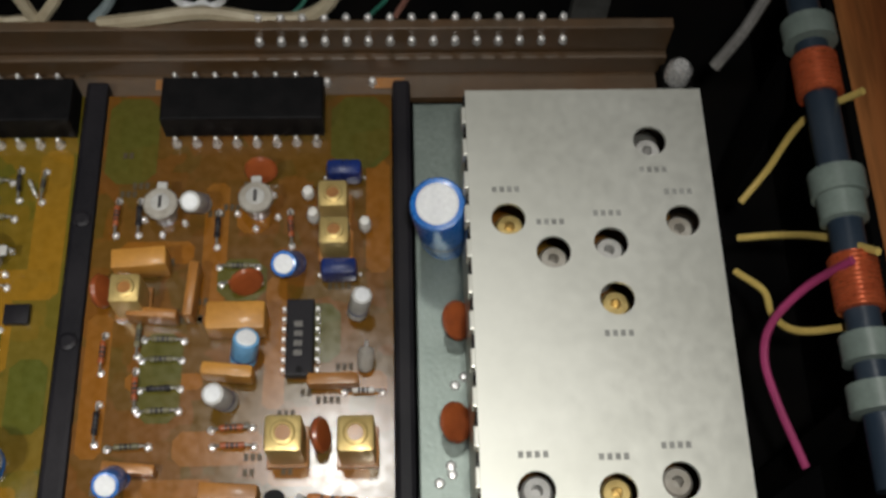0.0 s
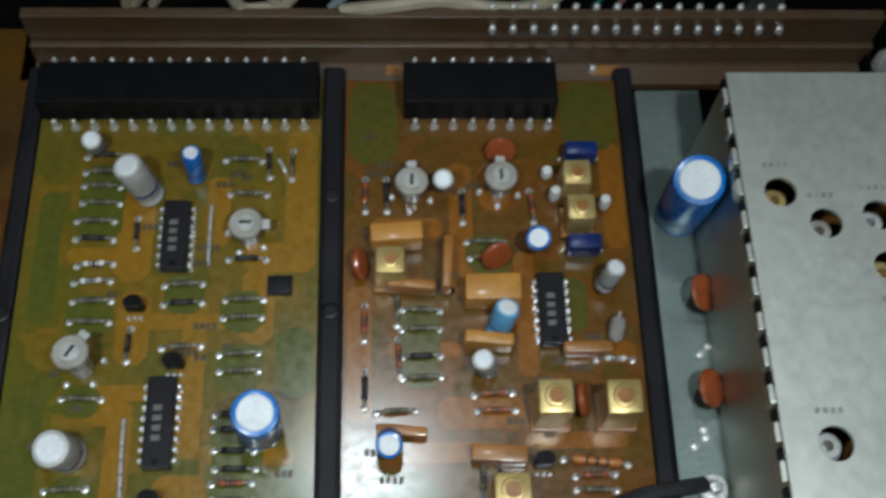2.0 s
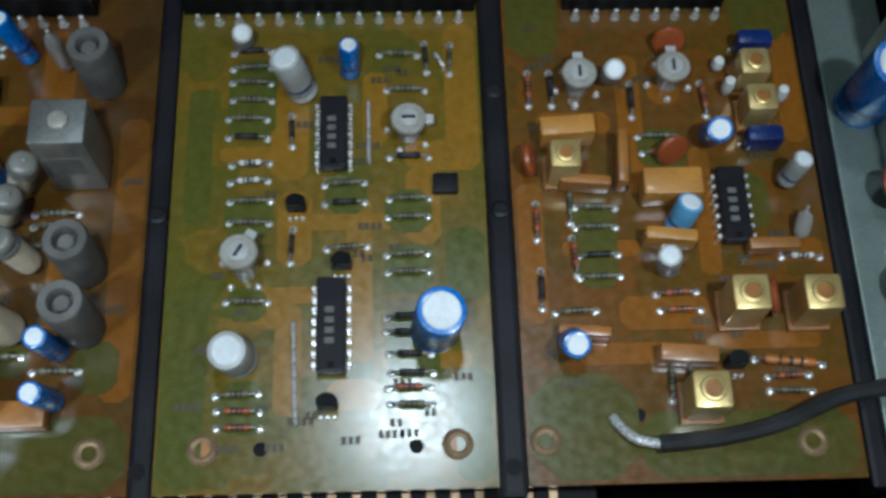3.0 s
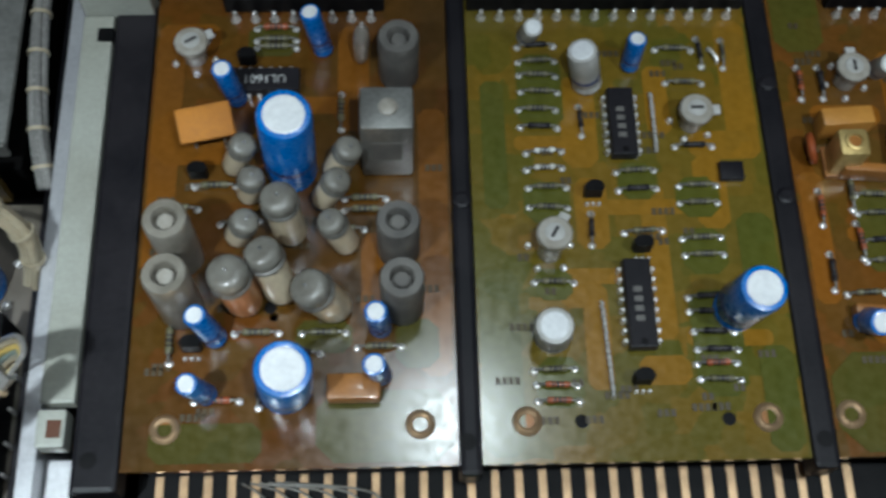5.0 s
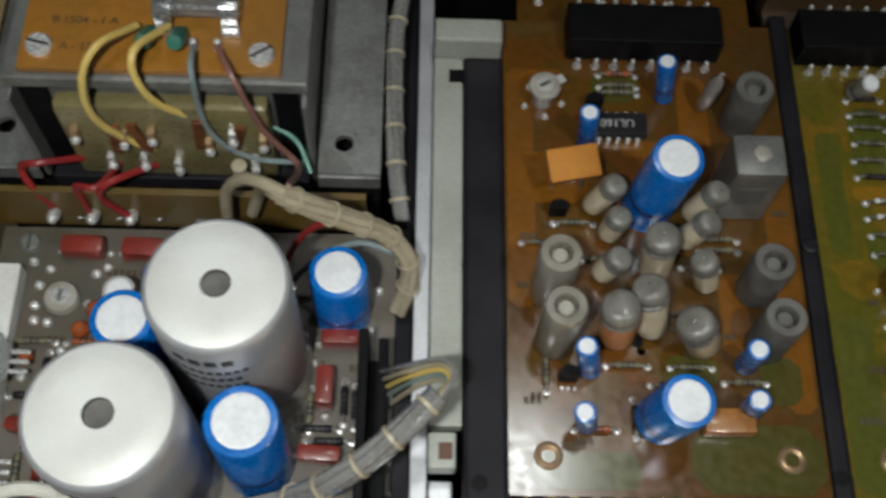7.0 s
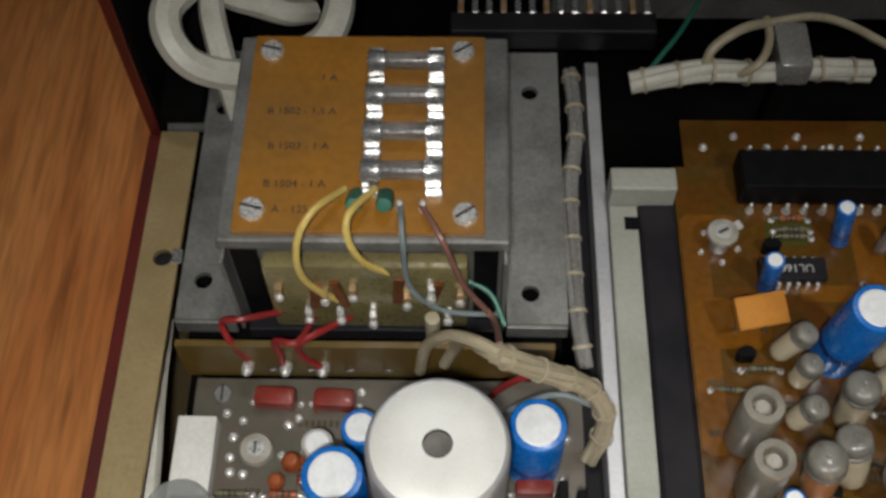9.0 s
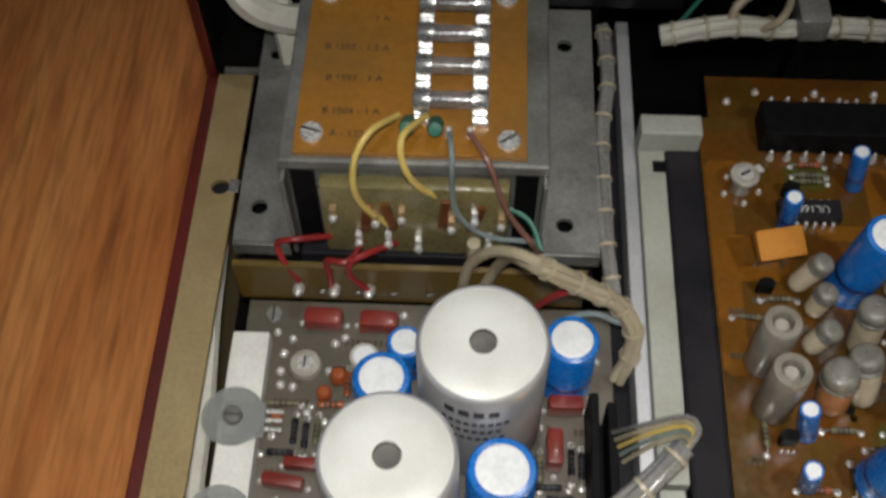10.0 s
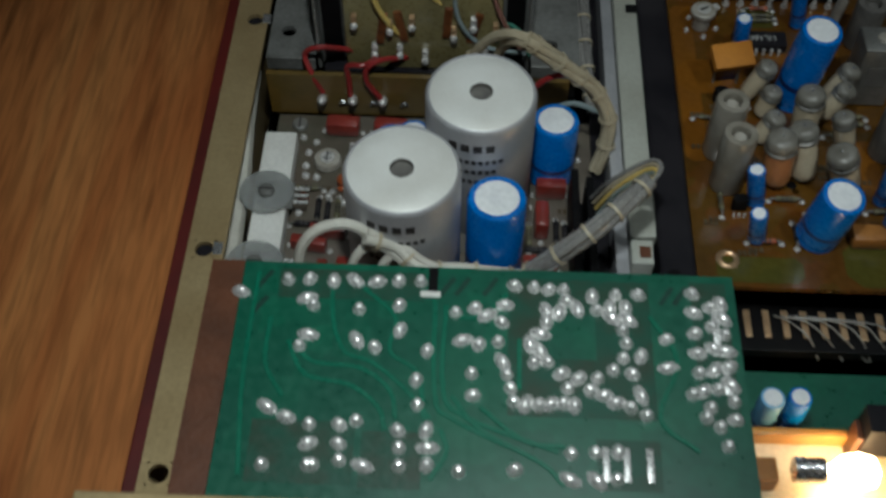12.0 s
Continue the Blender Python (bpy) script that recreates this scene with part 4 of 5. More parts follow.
pearl(board_c, -22.8, 108.8, 7)
pearl(board_c, -10.1, 106.2, 7)
pearl(board_c, -24.3, 115.6, 5)
glass(board_c, -9.6, 73.9, 6, -10.1, 69.4, 0)
disccap(board_c, -19.9, 53.3, 9, 90)
rivet(board_c, -72.8, 23.2, 0)
rivet(board_c, -14.4, 21.7, 0)
hole(board_c, -58.5, 21.9, 0)
hole(board_c, -25.7, 21.4, 0)
hole(board_c, -52.0, 28.4, 0)

# rows of small resistors, uneven as they were soldered in by hand
rng = random.Random(5)


def resistor_rows(owner, x, ys, tones, wobble=0.5, size=0.66):
    for y in ys:
        resistor(owner, x + rng.uniform(-wobble, wobble), y + rng.uniform(-0.4, 0.4), 2, rng.uniform(-3, 3), rng.choice(tones), size)


resistor_rows(board_b, -139.2, [122, 117.5, 113, 108.5, 103.5, 98], ["buff", "buff", "dark"])
resistor_rows(board_b, -138.6, [91.5, 86.8], ["pale"], size=0.6)
resistor_rows(board_b, -138.2, [81, 75.5, 56.5], ["buff"])
resistor_rows(board_b, -139.5, [35, 31, 27.5], ["buff", "red_brown"])
resistor_rows(board_b, -101.5, [111, 92.5, 81.5, 76.5, 67.5, 63], ["buff", "buff", "dark"])
resistor_rows(board_b, -101.8, [52, 48, 43.5, 39, 35.5, 31.5], ["buff", "dark", "red_brown"])
resistor_rows(board_b, -116.0, [85.5, 80.5, 69.5], ["buff", "dark"])
resistor_rows(board_b, -103.5, [121], ["buff"])
resistor_rows(board_c, -57.7, [77.9, 73.5, 65.6, 60.7], ["buff", "buff", "dark"])
resistor_rows(board_c, -63.8, [52.4], ["buff"])
resistor_rows(board_c, -40.5, [56, 52.5], ["buff", "red_brown"])
resistor_rows(board_c, -40.5, [96.5, 92.5], ["buff", "red_brown"])
resistor_rows(board_c, -18.0, [36.5, 33.0], ["buff", "red_brown"])
resistor_rows(board_c, -10.5, [64.5], ["pale"], size=0.6)
for x, y in ((-71.5, 110.5), (-66, 110.5), (-71.6, 75), (-71.5, 58), (-63.5, 79), (-63.3, 66), (-46.5, 107), (-28.5, 107), (-44, 36), (-40, 35)):
    resistor(board_c, x, y, 2, 90 + rng.uniform(-4, 4), rng.choice(["buff", "dark", "red_brown"]), 0.66)
for x, y in ((-96.5, 120), (-90.5, 119.5), (-129.0, 100), (-128.5, 70)):
    resistor(board_b, x, y, 2, 90 + rng.uniform(-4, 4), rng.choice(["buff", "dark"]), 0.55)
for x, y in ((-207, 32), (-198, 40), (-188, 71), (-213, 73), (-228, 77)):
    resistor(board_a, x, y, 2, rng.choice([0, 90]) + rng.uniform(-4, 4), rng.choice(["buff", "dark"]), 0.66)

# part numbers printed on the boards, too small to read
for owner, x0, x1, n in ((board_a, -234, -166, 34), (board_b, -154, -86, 30), (board_c, -74, -8, 26)):
    for k in range(n):
        x, y = rng.uniform(x0, x1), rng.uniform(22, 128)
        bm = bmesh.new()
        for c in range(rng.randint(2, 4)):
            block(bm, c * 1.5, c * 1.5 + 1.0, 0, 1.7, -0.2, 0.02)
        part("printed_mark", bm, PRINT, owner, at=(x, y, 0.24), kind="stuff")

# parts standing on the tuner's plate
electro(plate, 6.8, 97.6, 32, 9.8, 104.5, 0, 6.3)
disccap(plate, 11.8, 79.6, 12, 78, 38)
disccap(plate, 10.6, 55.2, 12, 82, 40)
for y in (112, 68, 66, 47, 45, 43):
    part("solder_pad", turned([(0, 0.8), (0.9, 0.6), (1.3, 0)], 10), SOLDER, plate, at=(rng.uniform(6, 14), y, -0.2), smooth=True)
lug = part("cable_lug", turned([(1.6, 0), (3.6, 0), (3.8, 0.6), (3.4, 1.4), (1.8, 1.4), (1.6, 0.6)], 18), SOLDER, plate, "tinned ring lug", (9.5, 32.5, 0.2), smooth=True)
part("bolt", turned([(0, 4.2), (1.2, 4.0), (1.7, 3.2), (1.7, 0)], 14), SOLDER, lug, at=(9.5, 32.5, 0.2), smooth=True)
wire("coax_cable", [(7, 33, 4), (1.7, 31.9, 6), (-9.2, 29.9, 6), (-21.8, 25.0, 5), (-34.3, 22.4, 4), (-48.6, 21.3, 3.2)], 1.9, BLACK_WIRE, "black coaxial cable soldered across the board", category="cable")
wire("cable_braid", [(-48.6, 21.3, 3), (-53, 22.4, 2.6), (-56, 25, 1.6), (-57.9, 28, 0.4)], 1.1, SOLDER, "tinned bare end of the coaxial cable", category="cable")

# ---- rear board with its pin row ----
rear = thing("rear_board", (-90, 152, -8), "brown rear circuit board with a row of solder pins", "circuit board")
part("laminate", solid(-162, 68, 147, 156.5, -6, -3.5), BOARD_R, rear)
part("upright", solid(-162, 70, 157, 160, -8, 13.5, 0.3), BOARD_R, rear)
part("ledge", solid(-162, 70, 154.5, 156.8, -3.4, 3.5, 0.5), BOARD_R, rear)
me = None
for i in range(15):
    x = -37.2 + 5.62 * i
    for y, z in ((156.2, 8.6), (160.5, 12.5)):
        if me is None:
            me = part("solder_pin", turned([(0, 2.2), (0.9, 1.8), (1.2, 0.6), (1.2, 0)], 10), SOLDER, rear, at=(x, y, z), smooth=True).data
        else:
            place("solder_pin", me, None, rear, "", (x, y, z))
for x in (-146, -140, -98, -93, -60, -54, -20, -8):
    place("solder_pin", me, None, rear, "", (x + rng.uniform(-1, 1), 151.5, -3.4))
for x, w in ((-120, 16), (-60, 12), (-4, 8)):
    part("copper_patch", solid(-w / 2, w / 2, -1.6, 1.6, 0, 0.15), BROWN_FILM, rear, at=(x, 151.5, -3.4))
rear_beam = tagged(part("rear_beam", solid(-270, 112, 196, 203, 6, 16, 1.0), STEEL), "grey steel beam along the back of the chassis", "beam")
part("bracket", solid(-6, 6, -2, 2, -70, 8, 0.5), STEEL, rear_beam, at=(60, 205, 0))
clip = tagged(part("cable_clip", lathe(sweep(bmesh.new(), [(-5, 0, 16), (-6, 0, 20), (0, 0.5, 23), (6, 0, 20), (5, 0, 16), (0, 0, 14.5), (-5, 0, 16)], 0.95, 8, 5), [(1.6, -4), (1.6, 13), (2.6, 14), (0, 14)], 12), WHITE_TOP, at=(-51.8, 163.5, 0), smooth=True), "white plastic cable clip behind the rear board", "clip")
grey_bush = tagged(part("lead_bush", turned([(0, 0), (3.5, 0), (3.5, 4), (2, 6), (0, 6)], 14), SOLDER, at=(72.2, 149.2, 2), smooth=True), "tinned bolt head beside the tuner box", "bolt")
part("stand", solid(-4, 4, -4, 4, -62, 0), PAN, grey_bush, at=(72.2, 149.2, 2))

# comb contacts in front of the boards
comb = thing("contact_comb", (-155, 8, -18), "dark contact strip with copper fingers below the boards", "connector")
part("strip", solid(-236, -60, 2, 18, -19, -15.2, 0.4), BLACK, comb)
me = None
for i in range(30):
    x = -231 + 5.55 * i
    if me is None:
        me = part("finger", solid(-1.0, 1.0, -4.6, 4.6, 0, 0.5, 0.2), COPPER, comb, at=(x, 11, -15.2)).data
    else:
        place("finger", me, None, comb, "", (x, 11, -15.2))
for i in range(6):
    x = -208 + 5.0 * i
    wire("strand", [(-212 + 2 * i, 13.5, -14.4), (x, 11, -13.5), (x + 5, 6, -14), (x + 8 + 2 * (i % 3), 1, -18)], 0.28, LEAD, "", parent=comb)

# ---- power section ----
power = thing("power_board", (-313, 40, -12.6), "dusty grey power supply board with two large capacitor cans", "circuit board")
part("laminate", solid(-366, -264, -12, 84, -12.6, -11), BOARD_P, power)


def can(x, y, top, r):
    h = top + 11
    body = part("capacitor_can", turned([(0, 0), (r * 0.97, 0), (r, 0.8), (r, h - 1.6), (r * 0.975, h - 0.4), (r * 0.94, h - 0.05), (r * 0.92, h - 0.5)], 48), ALU, power, "large aluminium capacitor can", (x, y, -11), smooth=True)
    part("lid", turned([(r * 0.93, h - 0.6), (r * 0.90, h - 0.25), (r * 0.55, h - 0.1), (3.2, h - 0.1)], 48), CAN_TOP, body, "white can top with a dark round plug", (x, y, -11), smooth=True)
    part("plug", turned([(3.2, h - 0.15), (3.1, h - 1.6), (0, h - 1.8)], 24), FERRITE, body, at=(x, y, -11), smooth=True)
    part("clear_skirt", turned([(r + 0.1, 0), (r + 1.4, 0.1), (r + 1.2, 1.0), (r + 0.1, 8)], 40), STYRO, body, at=(x, y, -11), smooth=True)
    for row, (z, n, w) in enumerate(((h - 8, 4, 2.4), (h - 13, 9, 1.3), (h - 17, 7, 1.3), (h - 21, 8, 1.3))):
        for k in range(n):
            m = Matrix.Rotation(radians(-92 + (k - n / 2) * (13 if row == 0 else 7)), 4, "Z")
            part("printed_mark", block(bmesh.new(), r - 0.05, r + 0.08, -w / 2, w / 2, z, z + (2.6 if row == 0 else 1.5), m=m), INK, body, at=(x, y, -11))
    return body


can(-300.2, 46.3, 41.8, 15.4)
can(-320.2, 18.3, 41.8, 15.5)


def power_electro(x, y, z, r):
    electro(power, x, y, z, x, y, -11, r)


power_electro(-295.0, 22.0, 26, 8.1)
power_electro(-277.3, 61.6, 14.6, 7.0)
power_electro(-324.6, 47.2, 19, 7.3)
power_electro(-320.3, 64.6, 4.4, 4.9)
electro(power, -331.0, 61.4, 1.7, -331.0, 61.4, -11, 4.0, GREY_CAN)
electro(power, -278, 3, 3, -278, 3, -11, 7.0)


def red_cap(x, y, z, w, d, turn=0):
    m = Matrix.Rotation(radians(turn), 4, "Z")
    body = part("red_film_capacitor", block(bmesh.new(), -w / 2, w / 2, -d / 2, d / 2, 0.4, z, min(w, d) * 0.3, m), RED_CAP, power, "red dipped film capacitor", (x, y, -11), smooth=True)
    for s in (-1, 1):
        p = m @ Vector((s * (w / 2 + 0.8), 0, 0)) if w > d else m @ Vector((0, s * (d / 2 + 0.8), 0))
        part("lead", turned([(0.9, 0), (0.5, 0.8), (0, 0.9)], 8), SOLDER, body, at=(x + p.x, y + p.y, -11))


for x, y, z, w, d, a in ((-344.1, 77, 6, 11, 5.4, -2), (-328.6, 76.6, 6, 11, 5.4, -2), (-277.3, 53, 7, 9.5, 4, 0), (-280.4, 40.3, 8, 4.4, 10, 0), (-350.2, 29.6, 5, 11, 3.4, -8), (-345.0, 34.4, 5, 11, 3.0, -3), (-281, 24.1, 6, 10.5, 4, -3), (-345, 14.9, 7, 3.4, 13, 0), (-339.4, 16.7, 7, 4, 12, -6)):
    red_cap(x, y, z, w, d, a)
for x, y, a, tone in ((-275.8, 38, 90, "dark"), (-273.2, 37, 90, "dark"), (-282, 31, 0, "dark"), (-279, 28, 0, "dark"), (-284, 36, 90, "buff"), (-349, 44, 90, "dark"), (-346, 43, 90, "dark"), (-343, 44, 90, "buff"), (-353.5, 52, 0, "buff"), (-352, 38, 0, "dark"), (-336, 58, 90, "red_brown"), (-340, 52, 0, "red_brown"), (-352, 20, 90, "buff")):
    r = resistor(power, x, y, 2, a, tone, 0.85)
    r.location.z = (-11 + 1.5 + 12.6) * 0.001
for x, y, n in ((-338, 70.5, 9), (-322, 71.5, 8), (-352, 52, 4), (-356, 32, 3), (-287, 47, 4), (-288, 33, 3), (-340, 40, 5), (-334, 64, 3), (-290, 15, 5), (-275, 46, 4)):
    bm = bmesh.new()
    for c in range(n):
        block(bm, c * 1.6, c * 1.6 + 1.1, 0, 1.9, -0.2, 0.03)
    part("printed_mark", bm, PRINT, power, at=(x, y, -11), kind="stuff")
for x, y, r, h in ((-338.5, 60, 2.6, 5), (-342, 55, 2.2, 4), (-354, 47.5, 1.8, 4), (-286.5, 42, 1.6, 4), (-333, 75.5, 1.4, 3)):
    part("bead_capacitor", turned([(0, h), (r * 0.6, h * 0.95), (r, h * 0.7), (r, h * 0.3), (r * 0.5, 0.2), (0, 0)], 14), TERRA, power, "brown dipped bead capacitor", (x, y, -11), smooth=True)
for x, y in ((-357, 74), (-352.5, 72), (-338, 72.8), (-322, 80.5), (-311, 79), (-290, 68), (-285, 66.5), (-268.5, 68), (-270, 57), (-287, 55.5), (-284, 48), (-289, 38.5), (-336, 45), (-331, 47), (-346.5, 50), (-355, 43), (-341.5, 47.5)):
    part("solder_pad", turned([(0, 1.2), (0.8, 0.9), (1.2, 0)], 10), SOLDER, power, at=(x, y, -11), smooth=True)
# trimmer and its pads, drawn at the power board's level
tb = part("trimmer", turned([(0, 0.3), (4.4, 0.3), (4.6, 1.2), (4.0, 2.6), (2.6, 2.8), (0, 2.8)], 22), PORCELAIN, power, "round ceramic trimmer with slotted screw", (-348, 63.6, -11), smooth=True)
part("screw_head", turned([(0, 2.8), (2.3, 2.8), (2.2, 3.4), (0, 3.5)], 16), SOLDER, tb, at=(-348, 63.6, -11), smooth=True)
part("slot", solid(-0.3, 0.3, -1.7, 1.7, 3.45, 3.6), INK, tb, at=(-348, 63.6, -11))
for x, y in ((-354.5, 67.5), (-354.8, 62), (-354.4, 58), (-341.5, 62.5), (-340.6, 71), (-351, 57.5)):
    part("solder_pad", turned([(0, 1.4), (0.9, 1.0), (1.3, 0)], 10), SOLDER, power, at=(x, y, -11), smooth=True)
for x, y in ((-358.6, 79.2),):
    sc = part("screw", turned([(0, 0), (2.6, 0), (2.6, 1.2), (2.1, 1.7), (0, 1.8)], 18), STEEL, power, at=(x, y, -11), smooth=True)
    part("slot", solid(-0.3, 0.3, -2.3, 2.3, 1.75, 1.9), INK, sc, at=(x, y, -11))

# white clamp bar with clear washers
bar = thing("clamp_bar", (-363, 36, -11), "white ceramic clamp bar with clear washers and screws", "bar")
part("bar", solid(-368.2, -358.0, -12, 71.0, -10.9, -5, 0.7), CERAMIC, bar)
for y in (45.1, 18.2):
    tab = part("transistor_tab", solid(-5.5, 5.5, -5.5, 4.5, 0, 1.1, 0.3), STEEL, bar, "grey transistor tab", (-361.5, y, -4.9))
    part("screw", turned([(0, 1.2), (2.5, 1.2), (2.5, 2.6), (2.0, 3.1), (0, 3.2)], 18), STEEL, tab, at=(-364.4, y, -4.9), smooth=True)
    part("slot", solid(-2.2, 2.2, -0.3, 0.3, 3.1, 3.28), INK, tab, at=(-364.4, y, -4.9))
    part("washer", turned([(2.6, 1.25), (8.2, 1.25), (8.3, 1.7), (2.6, 1.75)], 32), CLEAR, tab, "clear plastic washer", (-364.4, y, -4.9), smooth=True)
    for k in (-1, 0, 1):
        part("leg", solid(0, 4.5, -0.5, 0.5, 0, 0.7, 0.15), SOLDER, tab, at=(-356, y + 2.5 * k - 0.5, -4.6))
tagged(part("knob", turned([(0, 0), (6, 0), (6.4, 2), (5.6, 6), (0, 6.6)], 24), BLACK, at=(-366, 4, -10), smooth=True), "black rubber knob at the end of the clamp bar", "knob")

# lug strip between transformer and power board
lugs = thing("lug_strip", (-320, 85, -12), "upright brown lug strip with soldered red wires", "terminal strip")
part("strip", solid(-368.6, -272, 85.0, 86.8, -11, 6.6), LUG_BOARD, lugs)
for x in (-341.5, -331.8, -351.5):
    part("lug", turned([(0, 5.2), (1.1, 4.4), (1.7, 2.2), (1.5, 0)], 12, Matrix.Rotation(radians(60), 4, "X")), SOLDER, lugs, at=(x + 0.3, 85.0, -3.6), smooth=True)
for x in (-346, -336, -326, -316, -307):
    part("loop", sweep(bmesh.new(), [(0, 0, -4), (0.6, -1.6, -1), (1.6, -1.8, 0), (2.4, -0.8, -2)], 0.45, 6, 4), TIN, lugs, at=(x, 85, -3), smooth=True)

# heat-sink bracket on the right edge of the board
sink = thing("heat_sink", (-268, 32, -11), "black finned heat sink standing on the board", "heat sink")
part("plate", solid(-272.2, -269.8, 10, 52, -10.9, 4, 0.4), BLACK, sink)
part("plate", solid(-267.6, -265.2, 10, 50, -10.9, 3, 0.4), BLACK, sink)
part("web", solid(-269.7, -267.7, 12, 48, -10.9, -8), BLACK, sink)
for y in (15, 22, 30, 38, 45):
    part("lead", turned([(0.5, 0), (0.5, 5), (0, 5.4)], 8), SOLDER, sink, at=(-264.4, y, -11))

# ---- mains transformer with its fuse board ----
trafo = thing("transformer", (-319, 130, -30), "grey steel mains transformer with a waxed paper coil", "transformer")
part("core", solid(-352.3, -285.2, 97.5, 156, -25, 40.8, 1.2), STEEL, trafo)
part("top_frame", solid(-353.2, -284.4, 95.2, 157.5, 37.5, 41.2, 0.8), STEEL, trafo)
part("flange", holed_plate(-369.2, -353.4, 92, 181, 6.4, 8, [(-363.2, 103.3, 2.4), (-364.5, 160, 2.4)]), STEEL, trafo)
part("flange", holed_plate(-284.2, -268.6, 91.5, 181, 6.4, 8, [(-278.0, 100.3, 2.4), (-277, 166, 2.4)]), STEEL, trafo)
part("flange_lip", solid(-284.2, -268.6, 90.2, 91.4, 3, 8.1, 0.3), STEEL, trafo)
part("flange_lip", solid(-369.2, -353.4, 90.8, 91.9, 3, 8.1, 0.3), STEEL, trafo)
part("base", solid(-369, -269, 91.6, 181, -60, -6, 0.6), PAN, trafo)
part("coil", solid(-343.5, -294.0, 92.6, 97.4, 3, 34.0, 1.6), COIL_FORM, trafo, "waxed yellow paper coil", smooth=True)
for x0, x1 in ((-350.5, -344.6), (-292.8, -287)):
    part("coil_gap", solid(x0, x1, 95.6, 97.4, 0, 37.2), BLACK, trafo)
for x0 in (-352.6, -285.9):
    part("side_plate", solid(x0, x0 + 1.1, 91.9, 97.4, 3, 37.4, 0.3), STEEL, trafo)
for x, z, lean in ((-331.5, 21, 8), (-325.5, 22, -10), (-311.0, 24, 4), (-302.5, 22, 14)):
    part("rusty_tag", block(bmesh.new(), -1.3, 1.3, -1.2, 0, -6, 6, 0.3, Matrix.Rotation(radians(lean), 4, "Y")), RUST, trafo, "rusty copper tag", (x, 92.7, z))
part("coil_flange", solid(-351, -286.6, 91.8, 97.3, -2, 2.8, 0.5), FRAME, trafo)
for i, (x, z, tall) in enumerate(((-340, 24, 1), (-334, 12, 0), (-329, 22, 1), (-326, 12, 0), (-322, 24, 1), (-318, 10, 0), (-309, 20, 1), (-303, 24, 0), (-299, 12, 0), (-296, 22, 1))):
    pin = part("terminal", block(bmesh.new(), -0.9, 0.9, -2.2, 0, -2.2, 2.6, 0.3), COPPER if tall else SOLDER, trafo, at=(x, 92.7, z))
    part("solder_bead", turned([(0, 1.5), (1.0, 1.0), (1.3, 0)], 10, Matrix.Rotation(radians(90), 4, "X")), SOLDER, pin, at=(x, 90.6, z - 1), smooth=True)
part("tube", turned([(0, 0), (1.9, 0), (1.9, 9), (1.2, 9.3), (0, 9.3)], 14), IVORY, trafo, at=(-303, 90.4, 4), smooth=True)

fuses = thing("fuse_board", (-320, 127, 41.2), "orange brown fuse board with four glass fuses", "fuse board")
part("laminate", solid(-349.2, -290.4, 98.2, 157.3, 41.3, 43.2, 0.2), FUSE_BOARD, fuses)
for text, y in (("B 1502 - 1,5 A", 133.0), ("B 1503 - 1 A", 122.4), ("B 1504 - 1 A", 111.4)):
    lettering(text, 2.9, INK, fuses, -335.5, y, 43.23)
lettering("1 A", 2.9, INK, fuses, -329.5, 143.6, 43.23)
lettering("A - 125", 2.9, INK, fuses, -336.0, 104.2, 43.23)
for x, y in ((-344.8, 104.0), (-295.0, 103.0), (-344.5, 152), (-296, 152)):
    sc = part("screw", turned([(0, 0), (3.0, 0), (3.0, 1.0), (2.5, 1.6), (0, 1.7)], 20), SOLDER, fuses, at=(x, y, 43.2), smooth=True)
    part("slot", block(bmesh.new(), -2.6, 2.6, -0.35, 0.35, 1.65, 1.82, m=Matrix.Rotation(radians(-30 + x), 4, "Z")), INK, sc, at=(x, y, 43.2))
for y in (146.0, 135.2, 124.1, 112.8):
    flat = Matrix.Rotation(radians(90), 4, "Y")
    fuse = part("fuse", turned([(0, -7), (2.2, -7), (2.2, 7), (0, 7)], 20, flat), GLASS_TUBE, fuses, "glass tube fuse in tinned clips", (-309.9, y, 47.2), smooth=True)
    part("filament", turned([(0.35, -7), (0.35, 7)], 6, flat), SOLDER, fuse, at=(-309.9, y, 47.2))
    for s in (-1, 1):
        part("end_cap", turned([(0, s * 9.6), (2.3, s * 9.6), (2.5, s * 9.2), (2.5, s * 5.4), (2.2, s * 5.3)], 20, flat), TIN, fuse, at=(-309.9, y, 47.2), smooth=True)
        for side in (-1, 1):
            part("clip", block(bmesh.new(), -1.9, 1.9, side * 2.6, side * 3.2, -4, 1.2, 0.25), TIN, fuse, at=(-309.9 + s * 7.4, y, 47.2))
        part("clip_tail", solid(-2.2, 2.2, -5.4, -3.3, -3.9, -2.6, 0.3), TIN, fuse, at=(-309.9 + s * 7.6, y, 47.2))
for x in (-321.5, -314.5):
    part("green_sleeve", turned([(0, 0), (2.0, 0), (2.1, 6), (1.7, 8), (0, 8.2)], 14, Matrix.Rotation(radians(50), 4, "X")), GREEN_WIRE, fuses, at=(x + 1.0, 108, 43.6), smooth=True)
for x in (-310.2, -304.8):
    part("solder_post", turned([(0, 3.2), (0.8, 2.8), (1.2, 0)], 10), SOLDER, fuses, at=(x, 104.6, 43.2), smooth=True)

fuses.location.y -= 0.0013

